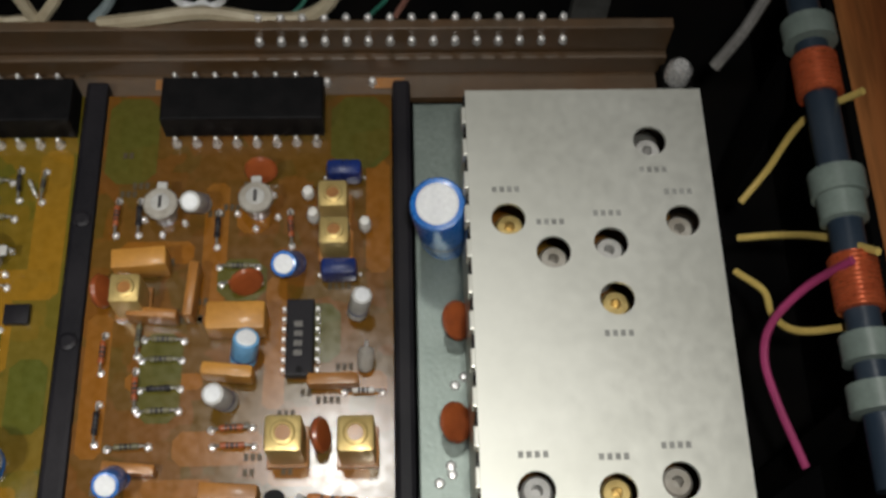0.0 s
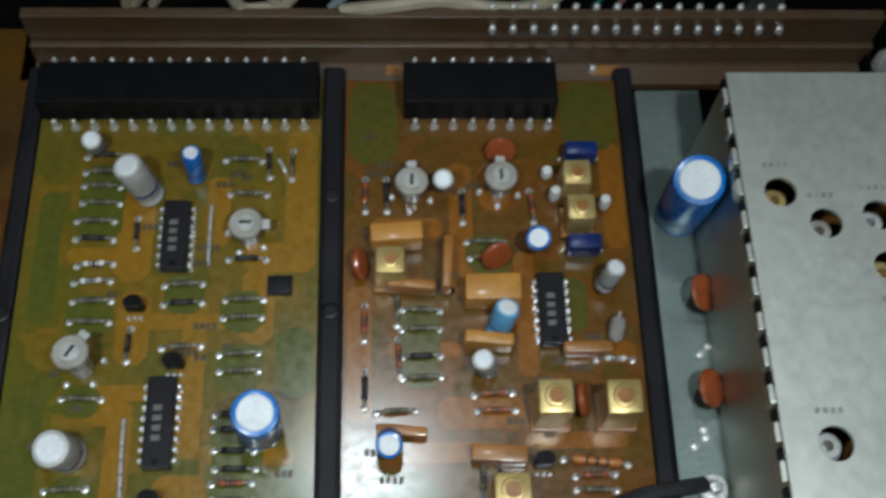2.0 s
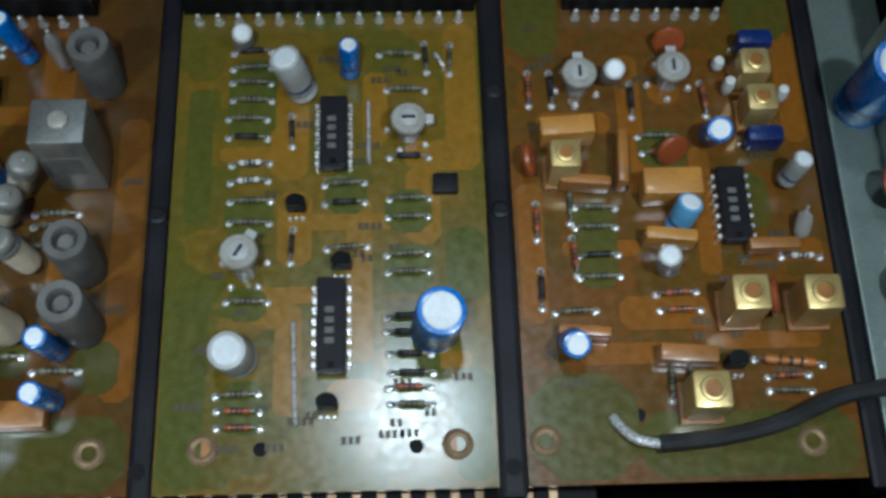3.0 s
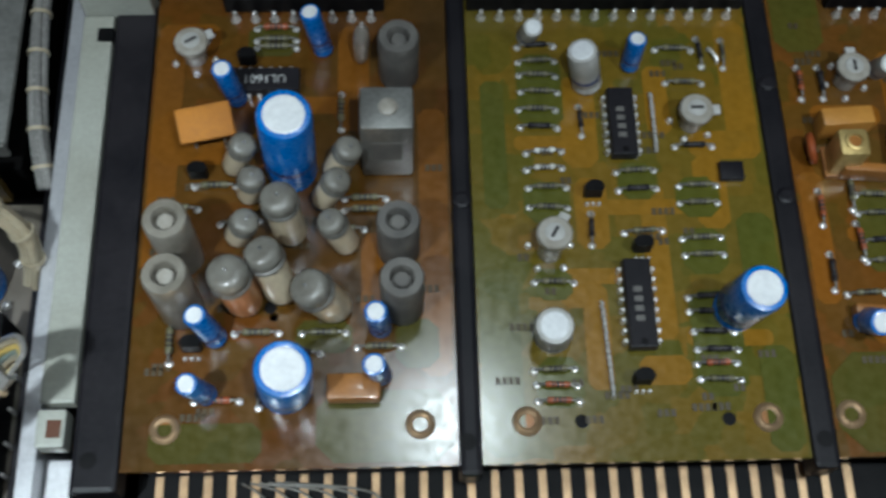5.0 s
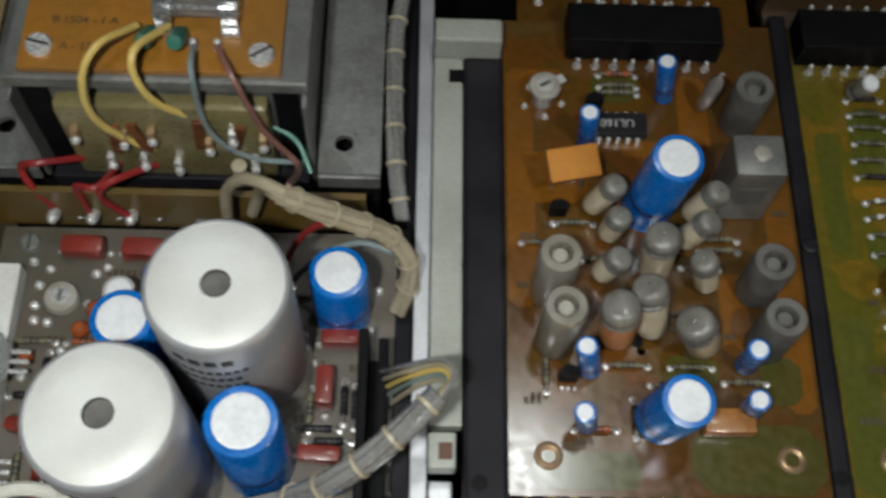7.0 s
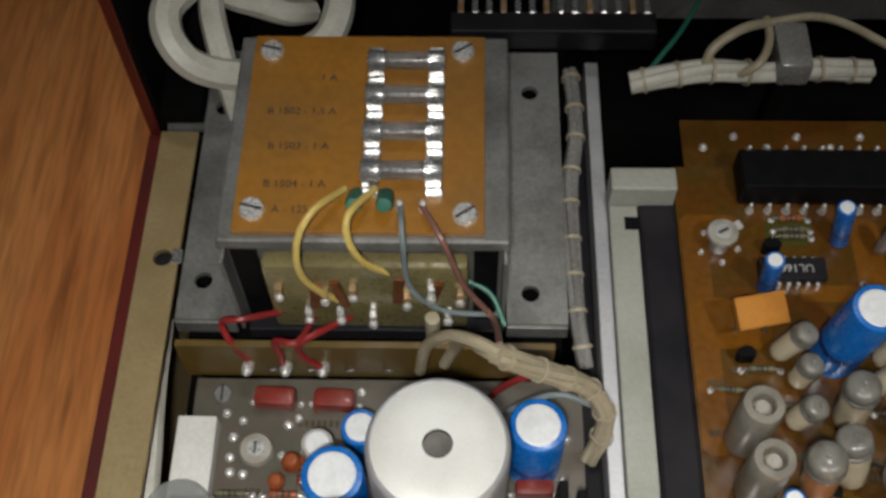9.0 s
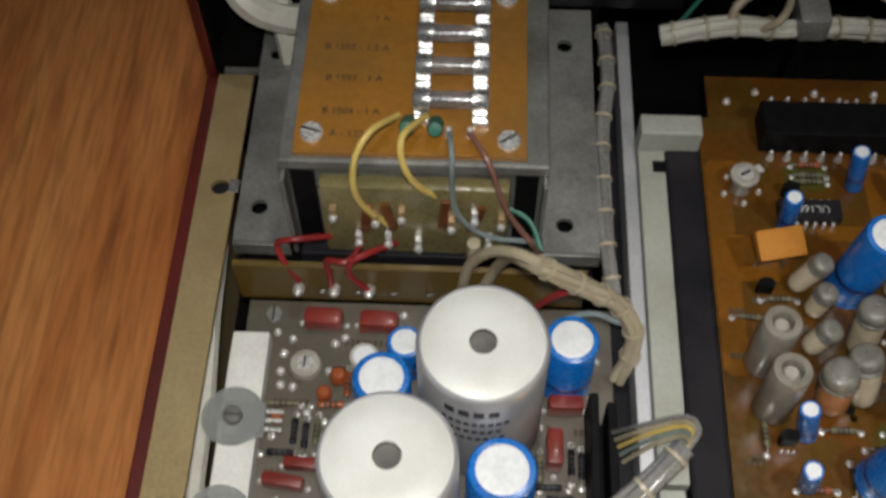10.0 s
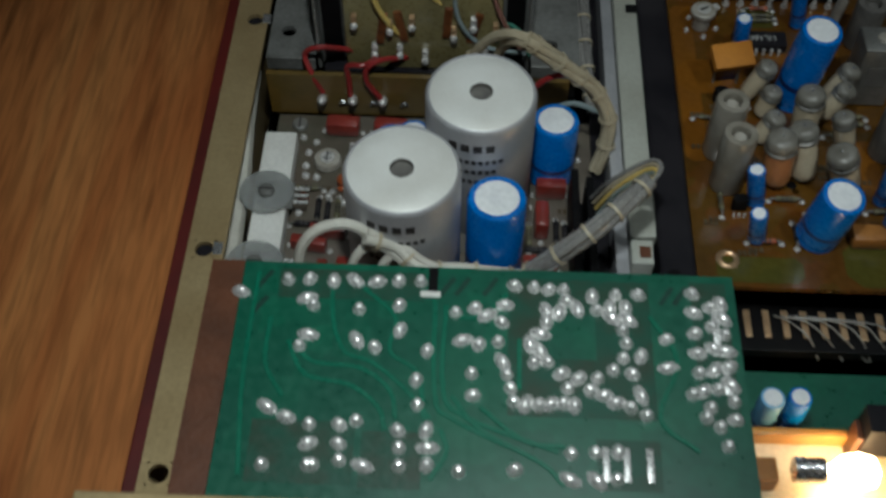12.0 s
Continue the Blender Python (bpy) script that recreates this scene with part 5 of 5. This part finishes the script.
wire("yellow_wire", [(-323, 107, 46), (-329, 97, 52), (-333, 92, 46), (-333, 90, 34), (-327, 92, 20), (-317, 96, 8)], 0.9, YELLOW_WIRE, "yellow insulated wire from fuse board to transformer", category="wire")
wire("yellow_wire", [(-316, 107, 46), (-321, 96, 52), (-321, 92, 46), (-317, 92, 36), (-306, 96, 22), (-300, 97, 12)], 0.9, YELLOW_WIRE, "yellow insulated wire from fuse board to transformer", category="wire")
wire("wire", [(-310, 103, 45), (-309, 93, 48), (-308, 91, 28), (-300, 91, 16), (-286, 92, 12)], 0.7, GREY_WIRE, "thin grey wire hanging from the fuse board", category="wire")
wire("wire", [(-305, 103, 45), (-300, 93, 46), (-295, 90, 30), (-288, 88, 18), (-287, 70, 40)], 0.8, BROWN_WIRE, "thin brown wire hanging from the fuse board", category="wire")
wire("wire", [(-306, 97, 20), (-298, 97, 22), (-289, 94, 20), (-285, 87, 16)], 0.7, GREEN_WIRE, "thin green wire across the transformer", category="wire")
wire("wire", [(-339, 95, 8), (-350, 88, 16), (-356, 89, 12), (-354, 86, 6), (-351, 85, -1)], 0.9, RED_WIRE, "red wire soldered to the lug strip", category="wire")
wire("wire", [(-333, 94, 8), (-336, 83, 14), (-342, 84, 12), (-342, 84, 6), (-342, 84, -1)], 0.9, RED_WIRE, "red wire soldered to the lug strip", category="wire")
wire("wire", [(-324, 93, 8), (-332, 85, 14), (-336, 83, 12), (-336, 83, 6), (-332, 83, -1)], 0.9, RED_WIRE, "red wire soldered to the lug strip", category="wire")
wire("wire", [(-293, 70, -6), (-288, 71, 10), (-282, 70, 22), (-275, 69, 27)], 0.9, RED_WIRE, "red wire rising into the cable harness", category="wire")
wire("wire", [(-292, 67, -8), (-283, 69, 6), (-273, 70, 13), (-264, 68, 12)], 0.8, GREY_WIRE, "blue grey wire running beside the cable harness", category="wire")
wire("cable", [(-306, 80, 4), (-304, 79, 20), (-299, 76, 32), (-293, 71, 40), (-287, 67, 42)], 1.5, IVORY, "ivory insulated cable curving over the can", category="cable")
wire("cable", [(-300, 82, 4), (-297, 81, 16), (-294, 76, 30), (-291, 70, 38), (-287, 66, 41)], 1.5, IVORY, "ivory insulated cable curving over the can", category="cable")
harness("wire_harness", [(-288, 67, 42), (-281, 67, 36), (-273, 68, 28), (-266, 69, 20), (-261, 67, 10), (-261, 64, 0), (-263, 62, -8)], 2.6, IVORY, "ivory laced cable harness with white ties", category="cable")
harness("wire_harness", [(-287, 10, 6), (-278, 11, 16), (-269, 15, 22), (-260, 22, 26), (-254, 28, 28)], 2.8, SLEEVE, "grey plastic sleeve over a wire bundle", category="cable")
for k in range(5):
    f = k - 2
    wire("wire", [(-254 + 0.3 * f, 27, 28), (-251.4 + 0.5 * f, 31 + 0.5 * f, 28 + 0.6 * f), (-253.5 + 0.2 * f, 34.5 + 0.8 * f, 25 + f), (-259 - 0.8 * k, 36 + 1.2 * f, 15), (-264 - 0.7 * k, 38 + 1.9 * f, 2)], 0.6, (IVORY, CLAMP, YELLOW_WIRE, IVORY, SLEEVE)[k], "thin cream wire bent out of the grey sleeve", "wires out of the sleeve")
wire("wire", [(-287, 10, 6), (-295, 8, 6), (-303, 5, 8), (-312, 3, 10)], 2.6, SLEEVE, "grey sleeve running under the green board", category="wire")
wire("cable", [(-347, -2, 20), (-345, 1, 30), (-340, 4, 34), (-332, 5, 34), (-324, 3, 28), (-316, -1, 24)], 1.5, WHITE_WIRE, "white insulated wire looping above the board", category="cable")
wire("cable", [(-334, -1, 18), (-331, 2, 26), (-326, 4, 28), (-319, 2, 26), (-312, -2, 24)], 1.3, WHITE_WIRE, "white insulated wire looping above the board", category="cable")
wire("cable", [(-326, -2, 18), (-324, 1, 24), (-319, 2, 28), (-314, 0, 26), (-307, -2, 24)], 1.3, WHITE_WIRE, "white insulated wire looping above the board", category="cable")
harness("wire_harness", [(-329, 3, 32), (-321, 3, 28), (-314, -1, 24), (-302, -0, 22), (-290, 0, 20), (-279, -1, 18)], 2.6, WHITE_WIRE, "white laced wires lying over the board", category="cable")
wire("cable", [(-345, 168, 20), (-357, 159, 24), (-368, 157, 30), (-374, 161, 36), (-375, 168, 40), (-370, 177, 40)], 4.3, WHITE_WIRE, "thick white mains cable coiled in the corner", category="cable")
wire("cable", [(-345, 168, 20), (-335, 171, 24), (-331, 178, 28), (-331, 190, 30)], 4.3, WHITE_WIRE, "thick white mains cable coiled in the corner", category="cable")
wire("cable", [(-377, 100, -8), (-376, 77, -8), (-374, 53, -8), (-373, 26, -8), (-372, 7, -8)], 3.0, WHITE_WIRE, "thick white cable lying beside the gold edge", category="cable")
harness("wire_harness", [(-265, 174, 8), (-264, 154, 6), (-266, 138, 3), (-266, 121, 1), (-265, 101, -3), (-263, 87, -8)], 2.4, SLEEVE, "grey laced harness running down the rail", category="cable")
harness("wire_harness", [(-250, 160, 20), (-240, 161, 22), (-228, 163, 22), (-214, 164, 20), (-197, 167, 18), (-182, 168, 16)], 3.2, WHITE_WIRE, "white sleeved harness behind the boards", category="cable")
wire("wire", [(-228, 191, 20), (-235, 177, 22), (-242, 167, 22), (-246, 162, 20)], 0.7, GREEN_WIRE, "thin green wire behind the boards", category="wire")
wire("cable", [(-230, 163, 22), (-228, 166, 28), (-220, 171, 30), (-211, 177, 26)], 1.4, IVORY, "ivory wire loop behind the boards", category="cable")
wire("cable", [(-222, 162, 20), (-216, 162, 26), (-212, 170, 26), (-211, 180, 24)], 1.2, IVORY, "ivory wire loop behind the boards", category="cable")
wire("cable", [(-211, 177, 26), (-198, 181, 24), (-188, 180, 22), (-177, 174, 20)], 1.2, IVORY, "ivory wire loop behind the boards", category="cable")
wire("cable", [(-134, 170, 26), (-135, 166, 20), (-136, 165, 8)], 1.4, IVORY, "ivory wire hanging behind the rear board", category="cable")
wire("cable", [(-124, 170, 26), (-127, 166, 20), (-134, 165, 8)], 1.6, IVORY, "ivory wire hanging behind the rear board", category="cable")
wire("cable", [(-118, 170, 26), (-122, 165, 20), (-129, 165, 8)], 1.4, IVORY, "ivory wire hanging behind the rear board", category="cable")
wire("cable", [(-107, 169, 20), (-107, 162, 20), (-104, 161, 12), (-96, 163, 10)], 1.7, IVORY, "ivory wire loop behind the rear board", category="cable")
wire("cable", [(-106, 172, 24), (-99, 166, 20), (-95, 163, 10)], 1.7, IVORY, "ivory wire loop behind the rear board", category="cable")
wire("cable", [(-85, 172, 24), (-87, 166, 18), (-94, 162, 10)], 1.6, IVORY, "ivory wire loop behind the rear board", category="cable")
wire("cable", [(-73, 172, 24), (-75, 167, 14), (-81, 164, 8)], 1.4, GREY_WIRE, "grey wire behind the rear board", category="cable")
wire("cable", [(-78, 160, 12), (-66, 160, 14), (-51, 162, 14), (-36, 161, 12), (-25, 162, 12), (-18, 164, 18), (-18, 172, 24)], 2.0, IVORY, "ivory wire bundle lying along the rear board", category="cable")
wire("wire", [(-23, 174, 22), (-25, 167, 14), (-29, 164, 10)], 0.6, GREEN_WIRE, "thin green wire behind the rear board", category="wire")
wire("wire", [(-4, 174, 22), (-3, 167, 16), (-9, 165, 8)], 0.6, GREEN_WIRE, "thin green wire behind the rear board", category="wire")
wire("wire", [(1, 174, 22), (2, 168, 16), (-2, 165, 8)], 0.9, BROWN_WIRE, "thin brown wire behind the rear board", category="wire")
wire("wire", [(85, 113, 0), (91, 119, 6), (96, 124, 22), (104, 122, 38)], 0.9, YELLOW_WIRE, "thin yellow wire to the aerial coil", category="wire")
wire("wire", [(83, 103, 0), (91, 100, 8), (95, 92, 24), (100, 82, 38)], 0.9, YELLOW_WIRE, "thin yellow wire to the aerial coil", category="wire")
wire("wire", [(81, 94, 0), (86, 87, 4), (86, 79, 8), (90, 73, 14), (100, 69, 30)], 0.9, YELLOW_WIRE, "thin yellow wire to the aerial coil", category="wire")
wire("wire", [(95, 81, 36), (89, 80, 24), (83, 75, 16), (81, 68, 12), (83, 58, 10), (88, 43, 8)], 1.0, MAGENTA_WIRE, "thin magenta wire below the aerial rod", category="wire")
wire("wire", [(92, 160, 22), (86, 152, 18), (80, 147, 10)], 1.6, SLEEVE, "grey braided lead behind the tuner box", category="wire")
# terminal comb at the back, over the transformer
back = thing("terminal_block", (-280, 190, 14), "dark terminal strip with tinned tags behind the transformer", "terminal strip")
part("body", solid(-300, -240, 182, 190, 8, 16, 0.8), FRAME, back)
for i in range(14):
    part("tag", solid(-0.9, 0.9, -1, 5, 0, 3, 0.3), TIN if i % 3 else COPPER, back, at=(-297 + 4.2 * i, 190.4, 13))
part("foot", solid(-4, 4, -3, 3, -70, -6), PAN, back, at=(-270, 186, 14))
wire("cable", [(-366, 180, 34), (-365, 173, 32), (-363, 166, 28), (-361, 160, 16), (-360, 158, 4)], 3.6, WHITE_WIRE, "thick white mains cable end dropping into the corner", category="cable")
wire("cable", [(-366, 186, 30), (-360, 180, 32), (-352, 177, 32), (-345, 178, 28), (-340, 184, 22)], 3.6, WHITE_WIRE, "thick white mains cable crossing behind the transformer", category="cable")
hclamp = tagged(part("harness_clamp", solid(-4.6, 4.6, -8, 8, -4, 4.5, 1.2), SLEEVE, at=(-205.5, 169, 22), smooth=True), "grey plastic clamp round the white harness", "cable clamp")
part("stem", solid(-2, 2, -3, 3, -84, -4), PAN, hclamp, at=(-205.5, 169, 22))
clampb = tagged(part("mains_clamp", solid(-7, 7, -5, 5, -12, 3, 1.4), WHITE_TOP, at=(-337, 158, 24), smooth=True), "white plastic clamp round the mains cable", "cable clamp")
cb = tagged(part("corner_bracket", holed_plate(-381, -369.6, 155, 176, 3, 4.5, [(-375.4, 161, 2.6)]), STEEL), "grey steel corner bracket with a round hole", "bracket")

# side plate of the rear connector, seen past the left board
side_board = thing("rear_side_board", (-205, 168, -10), "dark brown board behind the black connector", "circuit board")
part("laminate", solid(-232, -166, 148, 166, -6, -4.4), BOARD_A, side_board)
for i in range(6):
    part("solder_pad", turned([(0, 1.4), (0.9, 1.0), (1.3, 0)], 10), SOLDER, side_board, at=(-226 + 9.2 * i, 156 + 4 * (i % 2), -4.4), smooth=True)

# ---- green board at the front ----
green = thing("display_board", (-301, -42, 38), "green solder-masked circuit board seen from its solder side", "circuit board")
part("laminate", solid(-356.5, -238.4, -72.5, -11.4, 38.4, 40), GREEN_MASK, green)
part("bare_edge", solid(-364.6, -356.6, -72.5, -11.2, 38.4, 40), BARE_BROWN, green, "bare brown edge of the board")
part("cut_out", solid(-311.6, -309.4, -18.5, -11.5, 40, 40.15), BLACK, green)
part("cut_mark", solid(-313.4, -308.6, -20.2, -18.6, 40, 40.2), CERAMIC, green)
for dx in (0, 48):
    part("stand_off", turned([(0, 0), (3, 0), (3, 49), (0, 49)], 12), FRAME, green, at=(-330 + dx, -45, -10.8))


TRACKS = []


def track(pts, w):
    """A copper track under the green lacquer."""
    line = smooth_line([(x, y, 0) for x, y in pts], 5)
    at = line[0]
    bm = bmesh.new()
    rows = []
    for i, q in enumerate(line):
        d = (line[min(i + 1, len(line) - 1)] - line[max(i - 1, 0)]).normalized()
        n = Vector((-d.y, d.x, 0)) * w / 2
        rows.append([bm.verts.new(q - at + s * n + Vector((0, 0, h))) for s, h in ((-1, 0), (-0.8, 0.09), (0.8, 0.09), (1, 0))])
    for p, q in zip(rows, rows[1:]):
        for k in range(3):
            bm.faces.new((p[k], p[k + 1], q[k + 1], q[k]))
    part("track", bm, GREEN_TRACK, green, at=(at.x, at.y, 40.0 + 0.02 * (len(TRACKS) + 1)))
    TRACKS.append(1)


JOINT = []
for s in range(4):
    bm = turned([(0, 2.3), (0.75, 2.05), (1.25, 1.2), (1.5, 0.45), (1.7, 0)], 12, Matrix.Diagonal((1 + 0.22 * s, 1, 1 - 0.1 * s, 1)))
    bmesh.ops.rotate(bm, verts=bm.verts, matrix=Matrix.Rotation(0.8 * s, 3, "Z"))
    JOINT.append(bm)
jme = []


def joints(x0, y0, x1, y1, n):
    for i in range(n):
        f = i / max(n - 1, 1)
        x, y = x0 + (x1 - x0) * f + rng.uniform(-0.3, 0.3), y0 + (y1 - y0) * f + rng.uniform(-0.3, 0.3)
        k = rng.randrange(4)
        if len(jme) < 4:
            jme.append(part("solder_joint", JOINT[len(jme)], SOLDER, green, at=(x, y, 40), smooth=True).data)
        else:
            place("solder_joint", jme[k], None, green, "", (x, y, 40), turn=rng.uniform(0, 360))


# bare etched fields and slits in the green lacquer
for x0, x1, y0, y1 in ((-347.5, -312.5, -21.5, -13.2), (-349, -326, -69, -54), (-324.5, -311, -69.5, -56), (-292.5, -259, -51, -14), (-273, -259, -68, -56), (-249, -240.5, -52, -13.5)):
    part("etched_field", solid(x0, x1, y0, y1, 40.002, 40.012), ETCHED, green)
part("lacquer_island", solid(-283, -272, -36, -24, 40.012, 40.03), GREEN_MASK, green)
for x, y in ((-307, -16.9), (-303.4, -16.8), (-296.7, -16.6), (-251.5, -17.5), (-254.8, -17.6), (-351, -16.5), (-351.4, -24)):
    part("slit", block(bmesh.new(), -0.6, 0.6, -3, 3, 0.002, 0.014, m=Matrix.Rotation(radians(-32), 4, "Z")), DARK_SLIT, green, at=(x, y, 40))
track([(-340.6, -36.3), (-336.3, -39.1), (-325.9, -40.2), (-319.0, -45.7), (-317.3, -52.7)], 1.1)
track([(-343.5, -33.4), (-338.6, -42.2), (-328.1, -44.6), (-321.3, -50.1), (-319.6, -55.6)], 1.1)
track([(-334.6, -17.1), (-333.7, -26.7), (-330.2, -35.8), (-323.4, -38.6), (-315.2, -45.6), (-309.8, -52.4)], 1.1)
track([(-327.7, -17.6), (-319.0, -26.1), (-319.7, -35.4), (-312.9, -41.1), (-311.1, -52.5)], 1.1)
track([(-348.3, -27.3), (-348.0, -39.6), (-343.0, -48.2)], 1.1)
track([(-309.9, -20.9), (-308.8, -46.7), (-304.8, -52.2), (-292.3, -58.6)], 1.1)
track([(-307.2, -22.4), (-307.0, -45.2), (-301.1, -52.1), (-281.2, -59.5)], 1.1)
track([(-352.7, -14.5), (-352.7, -42.7), (-350.3, -67.6)], 1.1)
track([(-305.0, -46.6), (-298.5, -54.7), (-284.9, -62.3), (-280.2, -67.3)], 1.1)
track([(-298.6, -49.2), (-288.6, -57.1), (-279.9, -58.1)], 1.1)
track([(-307.2, -55.1), (-305.7, -60.5), (-309.1, -67.2)], 1.1)
track([(-259.2, -23.6), (-253.5, -35.7), (-258.5, -50.3), (-250.5, -58.2)], 1.1)
track([(-292.5, -18.6), (-299.1, -25.3), (-305.7, -25.6)], 1.1)
track([(-289.8, -31.1), (-289.8, -44.5)], 1.1)
joints(-345.2, -16.5, -313.6, -15.9, 7)
joints(-356.6, -20.5, -356.6, -20.5, 1)
joints(-340.2, -21.4, -338.4, -23.7, 2)
joints(-327.6, -24.6, -327.6, -24.6, 1)
joints(-318.2, -22.9, -317.7, -30.0, 2)
joints(-339.1, -31.6, -340.7, -35.1, 2)
joints(-327.8, -32.4, -323.3, -34.8, 2)
joints(-311.0, -35.0, -311.0, -35.0, 1)
joints(-313.1, -42.6, -312.8, -49.0, 2)
joints(-346.1, -50.8, -336.5, -55.2, 3)
joints(-336.0, -59.7, -335.5, -64.4, 2)
joints(-329.7, -54.9, -329.1, -63.5, 3)
joints(-325.8, -53.8, -325.8, -53.8, 1)
joints(-345.6, -65.1, -323.9, -64.2, 3)
joints(-316.5, -55.5, -316.0, -63.8, 3)
joints(-310.1, -55.2, -309.7, -63.6, 3)
joints(-303.1, -65.0, -303.1, -65.0, 1)
joints(-290.8, -64.1, -290.8, -64.1, 1)
joints(-305.1, -24.7, -302.9, -31.7, 2)
joints(-298.9, -33.0, -295.0, -32.1, 2)
joints(-300.5, -23.0, -293.8, -26.6, 3)
joints(-293.1, -21.8, -291.1, -16.1, 2)
joints(-286.4, -16.7, -278.9, -16.7, 3)
joints(-272.3, -18.6, -261.4, -17.3, 3)
joints(-264.4, -21.4, -264.4, -21.4, 1)
joints(-293.7, -37.3, -291.1, -47.4, 4)
joints(-288.5, -48.0, -277.2, -47.6, 5)
joints(-300.7, -40.6, -300.2, -46.4, 2)
joints(-273.9, -43.8, -261.6, -49.7, 5)
joints(-262.5, -44.8, -262.5, -44.8, 1)
joints(-248.6, -16.8, -248.6, -38.4, 5)
joints(-244.9, -20.6, -245.2, -42.7, 5)
joints(-248.4, -42.8, -244.2, -56.6, 4)
joints(-251.1, -44.3, -248.5, -49.9, 2)
joints(-255.6, -29.7, -255.6, -37.2, 2)
joints(-278.7, -59.4, -278.9, -66.0, 2)
joints(-273.2, -59.1, -273.5, -65.8, 2)
joints(-268.3, -58.9, -268.7, -65.6, 2)
for k in range(15):
    a = 2 * math.pi * k / 15
    joints(-275 + 10.2 * math.cos(a), -31.5 + 9.4 * math.sin(a), -275 + 10.2 * math.cos(a), -31.5 + 9.4 * math.sin(a), 1)
    if k % 3:
        joints(-274.6 + 12.9 * math.cos(a + 0.2), -32 + 12.2 * math.sin(a + 0.2), -274.6 + 12.9 * math.cos(a + 0.2), -32 + 12.2 * math.sin(a + 0.2), 1)
joints(-241.9, -19.0, -241.6, -50.0, 8)
for x, y, w, d in ((-266.5, -62, 1.6, 8), (-261.5, -62, 1.6, 8), (-271, -62, 1.6, 8), (-243.8, -27, 1.8, 9), (-242.6, -40, 1.8, 8)):
    part("tinned_area", solid(-w / 2, w / 2, -d / 2, d / 2, 0, 0.5, 0.2), SOLDER, green, at=(x, y, 40), smooth=True)

# front compartment to the right of the green board, with its dial lamp
front = thing("front_board", (-195, -30, -24), "dark green front circuit board", "circuit board")
part("laminate", solid(-237, -120, -70, -1, -24, -22.4), GREEN_MASK, front)
electro(front, -219, -19.5, -4, -219, -19, -22.4, 3.4, SKY)
electro(front, -211.5, -19, -4, -211, -18.5, -22.4, 3.2)
filmblock(front, -190, -27, -14, 12, 8, 0)
lamp_holder = thing("dial_lamp", (-207, -44, -22), "glowing dial lamp in a cream paper housing", "lamp")
part("tray_floor", solid(-236, -168, -68, -24, -22.3, -19, 0.8), PAPER, lamp_holder)
part("tray_wall", solid(-236, -168, -26, -23.5, -19, -13, 0.8), MUSTARD, lamp_holder)
part("tray_wall", solid(-236, -233, -68, -26, -19, -12, 0.8), MUSTARD, lamp_holder)
part("holder_strip", solid(-230, -218, -40, -33, -19, -12, 0.8), BROWN_FILM, lamp_holder)
part("holder_clip", solid(-197.5, -194.5, -30, -24, -19, -6, 0.5), BARE_BROWN, lamp_holder)
glow = bpy.data.materials.new("lit_bulb")
glow.use_nodes = True
glow.node_tree.nodes["Principled BSDF"].inputs["Emission Color"].default_value = (1.0, 0.62, 0.28, 1)
glow.node_tree.nodes["Principled BSDF"].inputs["Emission Strength"].default_value = 70
part("bulb", turned([(0, 0), (1.6, 0), (1.8, 2), (4.2, 5), (5.0, 9), (4.0, 13), (0, 15)], 18, Matrix.Rotation(radians(90), 4, "Y")), glow, lamp_holder, "lit filament bulb", (-207, -38, -9), smooth=True)
part("socket", turned([(0, -8), (3.4, -8), (3.4, 0), (0, 0)], 18, Matrix.Rotation(radians(90), 4, "Y")), TIN, lamp_holder, at=(-207, -38, -9), smooth=True)

# ---- aerial rod at the right ----
aerial = thing("ferrite_aerial", (97, 95, 0), "dark ferrite aerial rod with red copper coils", "aerial")
down = Matrix.Rotation(radians(90), 4, "X")
part("rod", turned([(0, -60), (3.6, -60), (3.9, -59), (3.9, 62), (0, 62)], 20, down), ROD, aerial, at=(97.5, 95, 30), smooth=True)
for y, length in ((131, 11), (78, 13)):
    coil = part("coil", turned([(4.0, 0), (5.2, 0.3), (5.2, length - 0.3), (4.0, length)], 24, down), COIL_WIRE, aerial, "red enamelled copper coil", (97.5, y + length / 2, 30), smooth=True)
    for k in range(int(length / 1.1)):
        part("turn", turned([(5.1, 0), (5.45, 0.35), (5.1, 0.7)], 24, down), COIL_WIRE, coil, at=(97.5, y + length / 2 - 0.6 - 1.1 * k, 30), smooth=True)
for y, r in ((143, 6.4), (102, 6.4), (96, 5.4), (63, 6.0), (52, 6.4)):
    part("clamp", turned([(4.0, -3.4), (r, -3), (r, 3), (4.0, 3.4)], 16, down), CLAMP, aerial, "pale green plastic clamp", (97.5, y, 30), smooth=True)
for y in (143, 52):
    part("post", solid(-3, 3, -2.5, 2.5, -90, -5), PAN, aerial, at=(97.5, y, 30))
